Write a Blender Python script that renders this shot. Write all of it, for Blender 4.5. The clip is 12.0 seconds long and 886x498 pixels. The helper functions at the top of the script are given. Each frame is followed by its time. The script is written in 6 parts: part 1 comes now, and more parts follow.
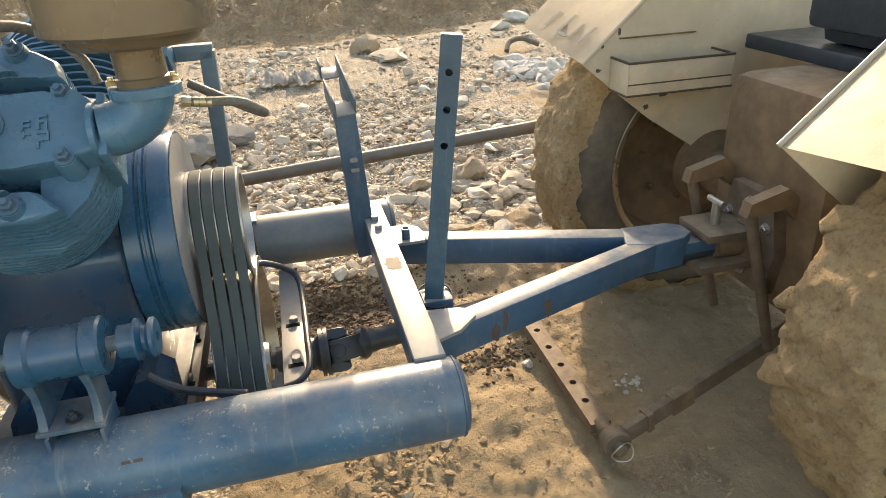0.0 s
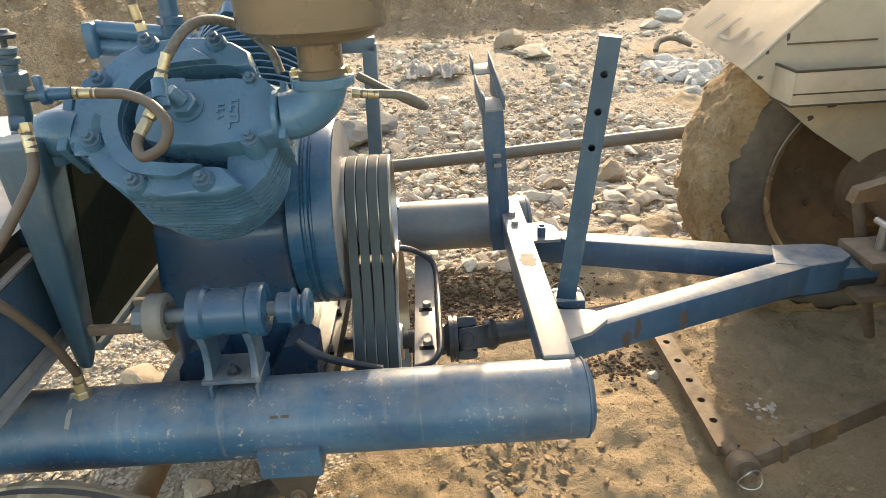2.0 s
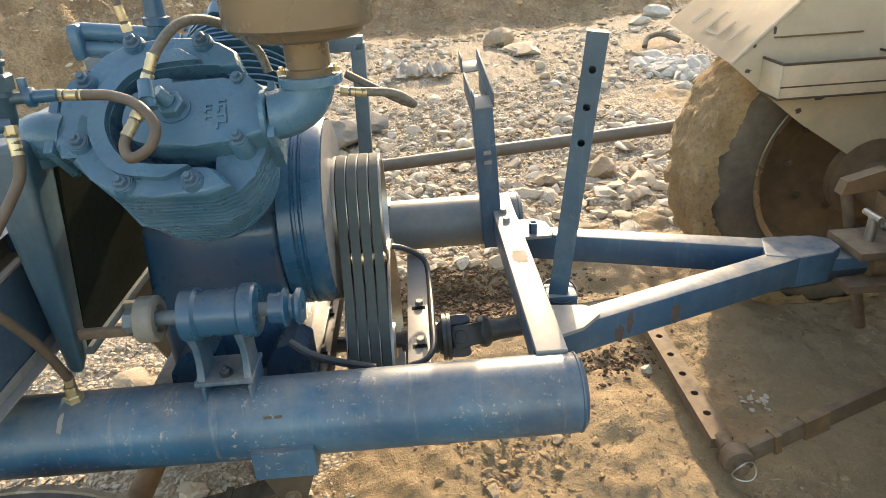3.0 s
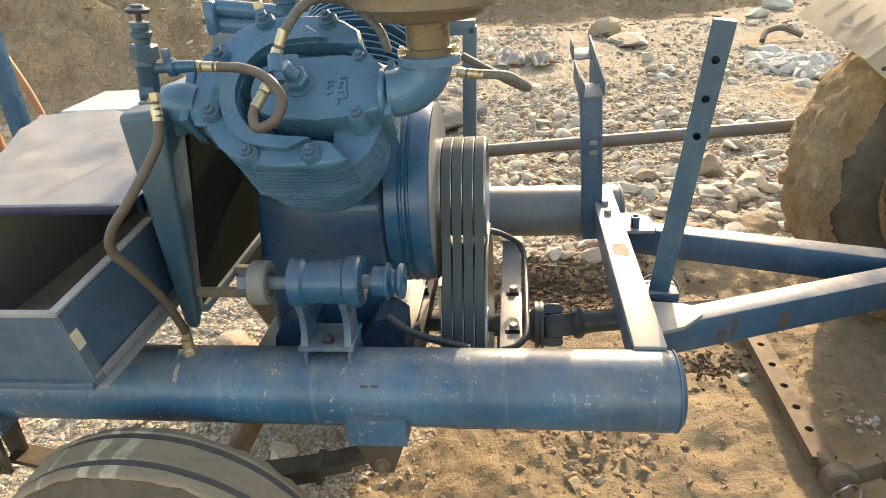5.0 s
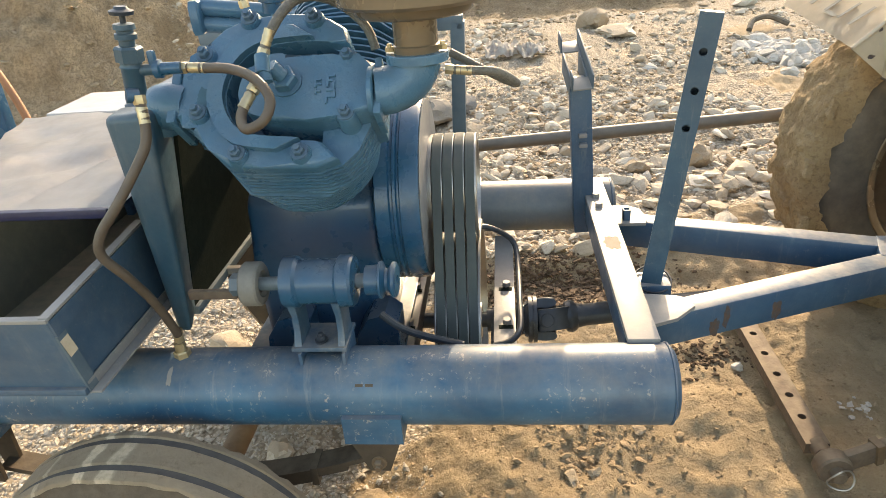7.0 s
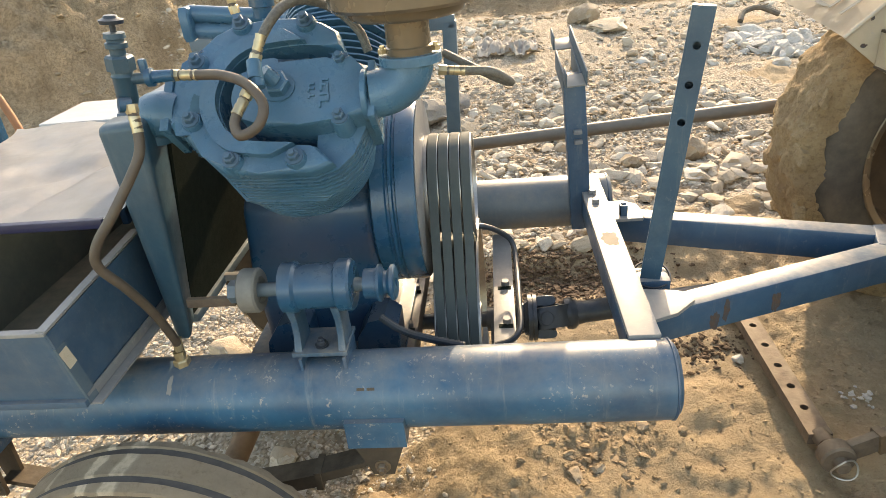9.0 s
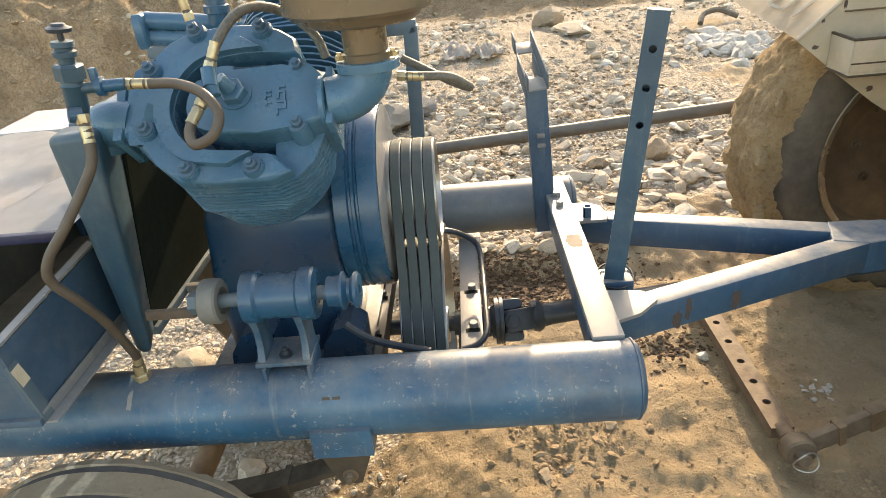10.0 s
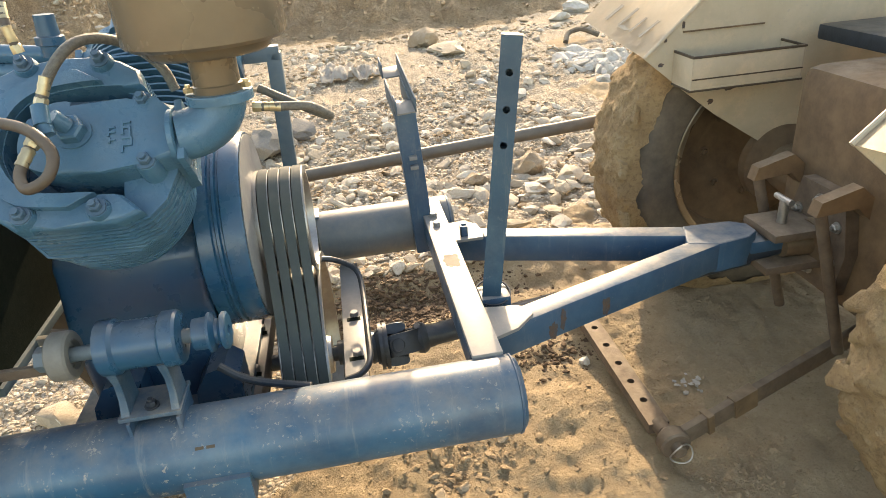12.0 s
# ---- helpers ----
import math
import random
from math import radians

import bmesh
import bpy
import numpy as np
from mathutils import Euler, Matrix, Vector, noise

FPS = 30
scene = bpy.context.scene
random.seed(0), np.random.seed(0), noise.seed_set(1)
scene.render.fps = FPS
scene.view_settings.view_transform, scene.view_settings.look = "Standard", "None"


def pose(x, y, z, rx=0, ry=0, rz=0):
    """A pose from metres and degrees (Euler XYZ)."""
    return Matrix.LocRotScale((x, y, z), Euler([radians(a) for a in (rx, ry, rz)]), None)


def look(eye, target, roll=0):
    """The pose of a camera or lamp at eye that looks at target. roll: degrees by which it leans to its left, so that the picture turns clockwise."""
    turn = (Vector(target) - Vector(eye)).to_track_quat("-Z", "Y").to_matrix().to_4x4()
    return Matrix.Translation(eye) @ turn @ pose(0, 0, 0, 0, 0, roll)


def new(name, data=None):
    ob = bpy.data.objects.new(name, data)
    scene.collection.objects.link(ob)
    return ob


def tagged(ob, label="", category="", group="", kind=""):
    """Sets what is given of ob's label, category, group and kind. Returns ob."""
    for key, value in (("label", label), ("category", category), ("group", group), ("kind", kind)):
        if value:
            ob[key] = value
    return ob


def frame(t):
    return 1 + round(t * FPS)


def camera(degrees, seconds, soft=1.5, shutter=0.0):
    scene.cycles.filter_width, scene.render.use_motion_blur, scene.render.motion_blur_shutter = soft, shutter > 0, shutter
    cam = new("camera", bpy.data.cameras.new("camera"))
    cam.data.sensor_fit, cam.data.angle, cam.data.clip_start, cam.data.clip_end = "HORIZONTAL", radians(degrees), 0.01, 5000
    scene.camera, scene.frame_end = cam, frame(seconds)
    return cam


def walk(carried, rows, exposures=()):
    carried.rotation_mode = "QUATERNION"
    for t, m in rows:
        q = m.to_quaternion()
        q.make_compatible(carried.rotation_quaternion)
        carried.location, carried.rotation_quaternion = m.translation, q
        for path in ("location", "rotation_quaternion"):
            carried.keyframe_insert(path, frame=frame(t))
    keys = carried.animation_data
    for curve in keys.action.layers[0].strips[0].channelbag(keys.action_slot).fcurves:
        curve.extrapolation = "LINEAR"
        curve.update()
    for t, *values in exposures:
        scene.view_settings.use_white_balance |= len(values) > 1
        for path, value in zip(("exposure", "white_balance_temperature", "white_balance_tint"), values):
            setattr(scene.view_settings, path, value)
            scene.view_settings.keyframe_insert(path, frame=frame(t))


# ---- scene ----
cam = camera(68.2, 12.0, 0.55)
PATH = [
    (0, (-0.2598, -1.0643, 1.4575), (0.1332, 0.6814, 0.5642), -2.93),
    (0.5, (-0.2740, -1.0717, 1.4627), (-0.0094, 0.7058, 0.5848), -2.60),
    (1, (-0.2846, -1.0753, 1.4648), (-0.1438, 0.7092, 0.5729), -2.77),
    (1.5, (-0.2975, -1.0807, 1.4666), (-0.2567, 0.7111, 0.5791), -3.13),
    (2, (-0.2975, -1.0896, 1.4747), (-0.2760, 0.7014, 0.5849), -3.12),
    (2.5, (-0.2935, -1.0910, 1.4719), (-0.2418, 0.6981, 0.5796), -3.54),
    (4.5, (-0.3118, -1.0970, 1.4689), (-0.4251, 0.6904, 0.5787), -4.59),
    (5, (-0.3276, -1.1042, 1.4660), (-0.5476, 0.6639, 0.5574), -3.59),
    (5.5, (-0.3318, -1.1043, 1.4647), (-0.6072, 0.6507, 0.5460), -3.63),
    (6, (-0.3297, -1.1016, 1.4656), (-0.5986, 0.6550, 0.5482), -4.00),
    (6.5, (-0.3271, -1.1007, 1.4674), (-0.5733, 0.6631, 0.5572), -4.62),
    (7, (-0.3275, -1.0994, 1.4705), (-0.5242, 0.6624, 0.5446), -4.44),
    (9, (-0.3297, -1.0934, 1.4726), (-0.5179, 0.6674, 0.5432), -5.86),
    (9.5, (-0.3249, -1.0912, 1.4724), (-0.4980, 0.6691, 0.5389), -5.84),
    (10, (-0.3126, -1.0876, 1.4741), (-0.4144, 0.6808, 0.5454), -5.77),
    (10.5, (-0.2978, -1.0841, 1.4754), (-0.2899, 0.6859, 0.5442), -5.56),
    (11, (-0.2831, -1.0802, 1.4755), (-0.1873, 0.6899, 0.5495), -5.55),
    (11.5, (-0.2741, -1.0797, 1.4757), (-0.1219, 0.6911, 0.5587), -5.73),
    (12, (-0.2681, -1.0741, 1.4803), (-0.0439, 0.6951, 0.5749), -4.89),
]
EXPOSURES = [(0.0, 2.08, 9500, 13), (1.5, 2.20, 9500, 13), (10.0, 2.26, 9500, 13), (12.0, 2.32, 9700, 13)]
walk(cam, [(t, look(eye, target, roll)) for t, eye, target, roll in PATH], EXPOSURES)

# ---- world, sun, exposure ----
SUN_DIR = Vector((0.15, 0.87, 0.375)).normalized()
world = bpy.data.worlds.new("sky")
scene.world = world
world.use_nodes = True
wt = world.node_tree
sky = wt.nodes.new("ShaderNodeTexSky")
sky.sky_type = "NISHITA"
sky.sun_disc = False
sky.sun_elevation = math.asin(SUN_DIR.z)
sky.sun_rotation = math.atan2(SUN_DIR.x, SUN_DIR.y)
sky.air_density, sky.dust_density, sky.ozone_density = 1.0, 1.4, 1.0
wt.links.new(sky.outputs[0], wt.nodes["Background"].inputs[0])
wt.nodes["Background"].inputs[1].default_value = 0.135
sun_data = bpy.data.lights.new("sun", "SUN")
sun_data.energy, sun_data.angle, sun_data.color = 1.6, radians(0.9), (1.0, 0.91, 0.78)
sun = new("sun", sun_data)
sun.matrix_world = look(SUN_DIR * 20, (0, 0, 0))


# ---- materials ----
class Nodes:
    """A node material in few words."""

    def __init__(self, name, rough=0.6, metal=0.0):
        self.mat = bpy.data.materials.new(name)
        self.mat.use_nodes = True
        self.t = self.mat.node_tree
        self.b = self.t.nodes["Principled BSDF"]
        self.b.inputs["Roughness"].default_value = rough
        self.b.inputs["Metallic"].default_value = metal
        self.co = self.t.nodes.new("ShaderNodeTexCoord").outputs["Object"]

    def noise(self, scale, detail=6.0, rough=0.6, stretch=None):
        n = self.t.nodes.new("ShaderNodeTexNoise")
        n.inputs["Scale"].default_value, n.inputs["Detail"].default_value = scale, detail
        n.inputs["Roughness"].default_value = rough
        src = self.co
        if stretch:
            m = self.t.nodes.new("ShaderNodeMapping")
            m.inputs["Scale"].default_value = stretch
            self.t.links.new(src, m.inputs[0])
            src = m.outputs[0]
        self.t.links.new(src, n.inputs["Vector"])
        return n.outputs["Fac"]

    def cells(self, scale, feature="F1"):
        n = self.t.nodes.new("ShaderNodeTexVoronoi")
        n.feature = feature
        n.inputs["Scale"].default_value = scale
        self.t.links.new(self.co, n.inputs["Vector"])
        return n.outputs["Distance"]

    def ramp(self, src, lo, hi, a=(0, 0, 0, 1), b=(1, 1, 1, 1)):
        n = self.t.nodes.new("ShaderNodeValToRGB")
        e = n.color_ramp.elements
        e[0].position, e[1].position = lo, hi
        e[0].color, e[1].color = (*a[:3], 1), (*b[:3], 1)
        self.t.links.new(src, n.inputs[0])
        return n.outputs[0]

    def mix(self, fac, a, b, mode="MIX"):
        n = self.t.nodes.new("ShaderNodeMix")
        n.data_type, n.blend_type = "RGBA", mode
        for s, v in ((n.inputs[0], fac), (n.inputs[6], a), (n.inputs[7], b)):
            if isinstance(v, (int, float)):
                s.default_value = v
            elif isinstance(v, tuple):
                s.default_value = (*v[:3], 1)
            else:
                self.t.links.new(v, s)
        return n.outputs[2]

    def math(self, op, a, b):
        n = self.t.nodes.new("ShaderNodeMath")
        n.operation = op
        for s, v in ((n.inputs[0], a), (n.inputs[1], b)):
            if isinstance(v, (int, float)):
                s.default_value = v
            else:
                self.t.links.new(v, s)
        return n.outputs[0]

    def up(self):
        """How far the surface faces upwards, 0 to 1."""
        g = self.t.nodes.new("ShaderNodeNewGeometry")
        s = self.t.nodes.new("ShaderNodeSeparateXYZ")
        self.t.links.new(g.outputs["Normal"], s.inputs[0])
        return self.ramp(s.outputs[2], 0.25, 0.95)

    def island(self):
        g = self.t.nodes.new("ShaderNodeNewGeometry")
        return g.outputs["Random Per Island"]

    def own(self):
        return self.t.nodes.new("ShaderNodeObjectInfo").outputs["Random"]

    def color(self, src):
        self.t.links.new(src, self.b.inputs["Base Color"])
        return self

    def roughness(self, src, lo, hi):
        m = self.t.nodes.new("ShaderNodeMapRange")
        m.inputs[3].default_value, m.inputs[4].default_value = lo, hi
        self.t.links.new(src, m.inputs[0])
        self.t.links.new(m.outputs[0], self.b.inputs["Roughness"])
        return self

    def bump(self, src, strength=0.3, dist=0.005):
        n = self.t.nodes.new("ShaderNodeBump")
        n.inputs["Strength"].default_value, n.inputs["Distance"].default_value = strength, dist
        self.t.links.new(src, n.inputs["Height"])
        if self.b.inputs["Normal"].is_linked:
            self.t.links.new(self.b.inputs["Normal"].links[0].from_socket, n.inputs["Normal"])
        self.t.links.new(n.outputs[0], self.b.inputs["Normal"])
        return self


DUST = (0.36, 0.29, 0.21)


def paint(name, base, dark, dust=0.5, chips=0.0, rough=0.42, bump=0.08, grain=60, rust=(0.16, 0.075, 0.035), film=0.16, lie_color=DUST, sheen=0.0):
    """Workshop paint: uneven coat, dust that settles on upward faces, chips down to rusty steel."""
    n = Nodes(name, rough)
    tone = n.mix(n.ramp(n.noise(5), 0.35, 0.7), base, dark)
    worn = n.ramp(n.noise(9, 9, 0.7), 0.5, 0.78)
    haze = n.mix(n.math("MULTIPLY", worn, 0.5), tone, (base[0] * 1.5 + 0.03, base[1] * 1.3 + 0.03, base[2] * 1.15 + 0.03))
    lie = n.math("MULTIPLY", n.up(), n.ramp(n.noise(14, 8, 0.65), 0.30, 0.8))
    lie = n.math("ADD", n.math("MULTIPLY", lie, dust), n.math("MULTIPLY", n.ramp(n.noise(26, 9, 0.75), 0.45, 0.85), film))
    c = n.mix(lie, haze, lie_color)
    if chips:
        runs = n.ramp(n.noise(30, 8, 0.75, (1.0, 0.12, 0.12)), 0.56, 0.70)
        c = n.mix(n.math("MULTIPLY", runs, 0.30 * min(1.0, chips * 1.6)), c, (0.40, 0.36, 0.30))
        spots = n.math("MULTIPLY", n.ramp(n.noise(70, 6, 0.7), 0.63 - chips * 0.05, 0.655 - chips * 0.05), n.ramp(n.noise(6, 9, 0.75), 0.46, 0.58))
        c = n.mix(n.math("MULTIPLY", spots, min(0.8, 1.1 * chips * chips)), c, (0.40, 0.35, 0.29))
        blot = n.ramp(n.noise(4, 8, 0.7, (0.5, 1.0, 1.0)), 0.48, 0.70)
        c = n.mix(n.math("MULTIPLY", blot, 0.30 * chips), c, (0.27, 0.255, 0.24))
        old = n.ramp(n.noise(11, 10, 0.8), 0.66, 0.74)
        c = n.mix(n.math("MULTIPLY", old, chips), c, rust)
    if sheen:
        n.b.inputs["Sheen Weight"].default_value, n.b.inputs["Sheen Roughness"].default_value = sheen, 0.35
    n.color(c)
    n.roughness(n.noise(20, 6), rough - 0.12, rough + 0.25)
    n.bump(n.noise(grain, 5), bump, 0.004)
    return n.mat


def plain(name, a, b, rough=0.6, metal=0.0, scale=30, bump=0.15, dust=0.0, dist=0.003):
    n = Nodes(name, rough, metal)
    c = n.mix(n.ramp(n.noise(scale, 8, 0.65), 0.3, 0.72), a, b)
    if dust:
        c = n.mix(n.math("MULTIPLY", n.math("MULTIPLY", n.up(), n.ramp(n.noise(18, 8), 0.3, 0.7)), dust), c, DUST)
    n.color(c)
    n.roughness(n.noise(scale * 0.6, 5), max(0.05, rough - 0.12), min(1.0, rough + 0.15))
    n.bump(n.noise(scale * 4, 5), bump, dist)
    return n.mat


PALE = (0.33, 0.305, 0.27)
BLUE = paint("blue_enamel", (0.010, 0.086, 0.164), (0.006, 0.055, 0.114), 0.40, 0.0, 0.24, 0.07, film=0.06)
BLUE_CASE = paint("deep_blue_crankcase_enamel", (0.007, 0.060, 0.126), (0.005, 0.040, 0.090), 0.35, 0.0, 0.24, 0.07, film=0.05)
BLUE_PIPE = paint("worn_blue_tank_paint", (0.020, 0.110, 0.195), (0.008, 0.060, 0.120), 0.60, 0.8, 0.31, 0.08, 45, film=0.08)
BLUE_CAST = paint("blue_painted_casting", (0.045, 0.148, 0.236), (0.024, 0.100, 0.172), 0.22, 0.0, 0.24, 0.30, 110, film=0.06)
NUT = paint("blue_painted_nut", (0.050, 0.125, 0.195), (0.032, 0.090, 0.150), 0.15, 0.0, 0.35, 0.1)
BLUE_FRAME = paint("blue_painted_section_steel", (0.026, 0.088, 0.158), (0.015, 0.058, 0.115), 1.0, 0.35, 0.34, 0.12, lie_color=PALE, film=0.10)
BLUE_GREY = paint("greyed_blue_paint", (0.095, 0.145, 0.175), (0.062, 0.105, 0.140), 0.6, 0.15, 0.46, 0.1, lie_color=PALE)
BLUE_SHINE = paint("glossy_blue_flywheel_paint", (0.008, 0.080, 0.158), (0.005, 0.054, 0.115), 0.12, 0.0, 0.20, 0.04, 40, film=0.04)
ROLLER_BLUE = paint("dusty_blue_bracket", (0.030, 0.095, 0.160), (0.018, 0.065, 0.115), 0.7, 0.4, 0.34, 0.15, film=0.30)
TIN = paint("dusty_blue_sheet", (0.046, 0.106, 0.166), (0.026, 0.072, 0.124), 0.6, 0.35, 0.32, 0.1, film=0.16)
DUSTY_STEEL = paint("dusty_primed_steel", (0.23, 0.235, 0.235), (0.16, 0.165, 0.175), 0.55, 0.6, 0.42, 0.12, lie_color=PALE)
PALE_STEEL = paint("pale_worn_steel", (0.28, 0.275, 0.26), (0.22, 0.22, 0.215), 0.5, 0.8, 0.36, 0.08, lie_color=(0.34, 0.30, 0.25), rust=(0.30, 0.20, 0.12))
LID = paint("dusty_sheet_metal", (0.45, 0.46, 0.48), (0.33, 0.35, 0.38), 0.6, 0.35, 0.30, 0.10, 12, lie_color=(0.50, 0.465, 0.415), rust=(0.34, 0.29, 0.23))
NAVY = paint("navy_folded_edge", (0.010, 0.016, 0.060), (0.008, 0.012, 0.040), 0.1, 0.0, 0.35, 0.1, film=0.04)
BIN_FLOOR = paint("dusty_bin_floor", (0.14, 0.14, 0.105), (0.10, 0.105, 0.085), 0.6, 0.3, 0.6, 0.2, film=0.15)
RADIATOR_BLUE = paint("dull_teal_radiator_paint", (0.020, 0.072, 0.108), (0.012, 0.048, 0.078), 0.35, 0.15, 0.34, 0.12, film=0.08)
STEEL = plain("bare_steel", (0.42, 0.42, 0.41), (0.28, 0.27, 0.26), 0.38, 0.85, 25, 0.08)
DARK_STEEL = plain("dark_greased_steel", (0.040, 0.056, 0.076), (0.024, 0.034, 0.046), 0.38, 0.35, 25, 0.15, 0.25)
BRASS = plain("brass_fitting", (0.62, 0.52, 0.34), (0.46, 0.36, 0.21), 0.36, 0.75, 40, 0.05, 0.3)
LEG = paint("rubbed_blue_tube", (0.024, 0.080, 0.128), (0.014, 0.054, 0.095), 0.4, 0.4, 0.30, 0.12, film=0.06)
TANK_GREY = paint("grey_blue_far_tank", (0.115, 0.145, 0.165), (0.085, 0.115, 0.140), 0.5, 0.3, 0.40, 0.1, film=0.25)
PIPE_GREY = plain("weathered_grey_pipe", (0.17, 0.15, 0.13), (0.11, 0.10, 0.09), 0.55, 0.2, 14, 0.2, 0.5)
PALE_MUD = plain("pale_mud_smear", (0.60, 0.51, 0.38), (0.50, 0.42, 0.30), 0.95, 0.0, 40, 0.5)
BELT = plain("rubber_belt", (0.036, 0.052, 0.057), (0.056, 0.074, 0.076), 0.8, 0.0, 12, 0.12, 0.15)
HOSE = plain("brown_rubber_hose", (0.105, 0.078, 0.055), (0.070, 0.052, 0.040), 0.5, 0.0, 30, 0.2, 0.35)
BLACK = plain("black_radiator_core", (0.013, 0.018, 0.015), (0.020, 0.026, 0.021), 0.7, 0.0, 60, 0.2)
BRAID = plain("braided_hose", (0.20, 0.185, 0.155), (0.10, 0.095, 0.085), 0.55, 0.2, 160, 0.6)
FILTER = plain("tan_filter_paint", (0.21, 0.165, 0.115), (0.15, 0.118, 0.082), 0.26, 0.35, 8, 0.06, 0.3)
SIDEWALL = plain("cracked_dusty_sidewall", (0.135, 0.105, 0.075), (0.075, 0.058, 0.042), 0.9, 0.0, 35, 0.6, 0.25)
GROOVE = plain("dark_tread_groove", (0.062, 0.058, 0.056), (0.10, 0.09, 0.08), 0.8, 0.0, 40, 0.4, 0.1)
RUBBER = plain("dusty_tyre_rubber", (0.070, 0.062, 0.052), (0.16, 0.130, 0.098), 0.85, 0.0, 14, 0.5, 0.75)
CREAM = paint("dusty_cream_paint", (0.50, 0.425, 0.315), (0.40, 0.335, 0.24), 0.35, 0.8, 0.40, 0.1, lie_color=(0.52, 0.45, 0.35))
RUSTY = plain("rusty_link_steel", (0.165, 0.122, 0.09), (0.09, 0.066, 0.05), 0.75, 0.25, 22, 0.5, 0.5)
SPRING_BROWN = plain("dusty_dark_spring_steel", (0.095, 0.068, 0.045), (0.055, 0.040, 0.028), 0.75, 0.15, 20, 0.5, 0.35)
BROWN = plain("oily_brown_casting", (0.20, 0.13, 0.075), (0.10, 0.065, 0.04), 0.7, 0.1, 14, 0.4, 0.5)
ORANGE = plain("faded_orange_hose", (0.50, 0.22, 0.11), (0.40, 0.17, 0.085), 0.6, 0.0, 12, 0.1)
ROLLER = plain("grey_rubber_roller", (0.205, 0.20, 0.18), (0.145, 0.14, 0.125), 0.7, 0.0, 30, 0.2)
STAIN = plain("rust_stain", (0.265, 0.215, 0.155), (0.275, 0.240, 0.195), 0.8, 0.0, 60, 0.2)
RUST_PATCH = plain("rust_through_paint", (0.105, 0.052, 0.026), (0.045, 0.060, 0.075), 0.7, 0.0, 90, 0.4)
WORN_TEAL = plain("worn_teal_paint", (0.030, 0.095, 0.130), (0.040, 0.120, 0.165), 0.45, 0.0, 60, 0.2)
GREY_MARK = plain("faded_grey_brush_marks", (0.30, 0.27, 0.22), (0.38, 0.33, 0.26), 0.8, 0.0, 60, 0.1)


def soil():
    n = Nodes("sandy_soil", 0.95)
    c = n.mix(n.ramp(n.noise(0.8, 8, 0.6), 0.3, 0.7), (0.320, 0.240, 0.150), (0.258, 0.187, 0.112))
    c = n.mix(n.ramp(n.noise(6, 10, 0.7), 0.42, 0.72), c, (0.37, 0.285, 0.182))
    c = n.mix(n.math("MULTIPLY", n.ramp(n.noise(2.2, 9, 0.7), 0.55, 0.75), 0.25), c, (0.19, 0.128, 0.074))
    c = n.mix(n.math("MULTIPLY", n.ramp(n.noise(70, 4, 0.6), 0.6, 0.75), 0.4), c, (0.44, 0.36, 0.26))
    c = n.mix(n.math("MULTIPLY", n.ramp(n.noise(110, 6, 0.8), 0.53, 0.66), 0.40), c, (0.165, 0.11, 0.064))
    n.color(c)
    n.bump(n.noise(20, 8, 0.70), 0.65, 0.024)
    n.bump(n.noise(85, 6, 0.72), 0.85, 0.007)
    return n.mat


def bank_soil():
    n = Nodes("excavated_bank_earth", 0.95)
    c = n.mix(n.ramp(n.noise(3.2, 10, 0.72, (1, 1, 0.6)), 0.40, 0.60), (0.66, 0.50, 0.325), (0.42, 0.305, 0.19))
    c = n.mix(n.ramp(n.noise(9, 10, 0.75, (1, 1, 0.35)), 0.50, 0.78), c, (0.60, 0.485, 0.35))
    # the next two dark mixes paint in the shade of clay crevices
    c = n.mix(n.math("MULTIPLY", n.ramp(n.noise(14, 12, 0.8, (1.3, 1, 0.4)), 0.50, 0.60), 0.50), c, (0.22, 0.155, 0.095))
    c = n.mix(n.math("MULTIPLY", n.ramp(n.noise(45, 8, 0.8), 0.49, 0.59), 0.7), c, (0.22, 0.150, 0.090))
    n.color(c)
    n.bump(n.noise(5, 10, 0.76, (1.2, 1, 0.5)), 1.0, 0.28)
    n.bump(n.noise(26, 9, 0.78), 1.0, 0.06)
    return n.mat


def dried_mud():
    n = Nodes("dried_mud_on_tyre", 0.97)
    c = n.mix(n.ramp(n.noise(9, 8, 0.7), 0.35, 0.65), (0.40, 0.285, 0.160), (0.28, 0.19, 0.105))
    c = n.mix(n.math("MULTIPLY", n.ramp(n.noise(60, 7, 0.75), 0.50, 0.62), 0.55), c, (0.17, 0.115, 0.065))
    c = n.mix(n.math("MULTIPLY", n.ramp(n.noise(22, 7, 0.7), 0.55, 0.72), 0.5), c, (0.47, 0.37, 0.24))
    n.color(c)
    n.bump(n.noise(28, 8, 0.7), 0.8, 0.022)
    n.bump(n.noise(110, 5, 0.7), 0.8, 0.006)
    return n.mat


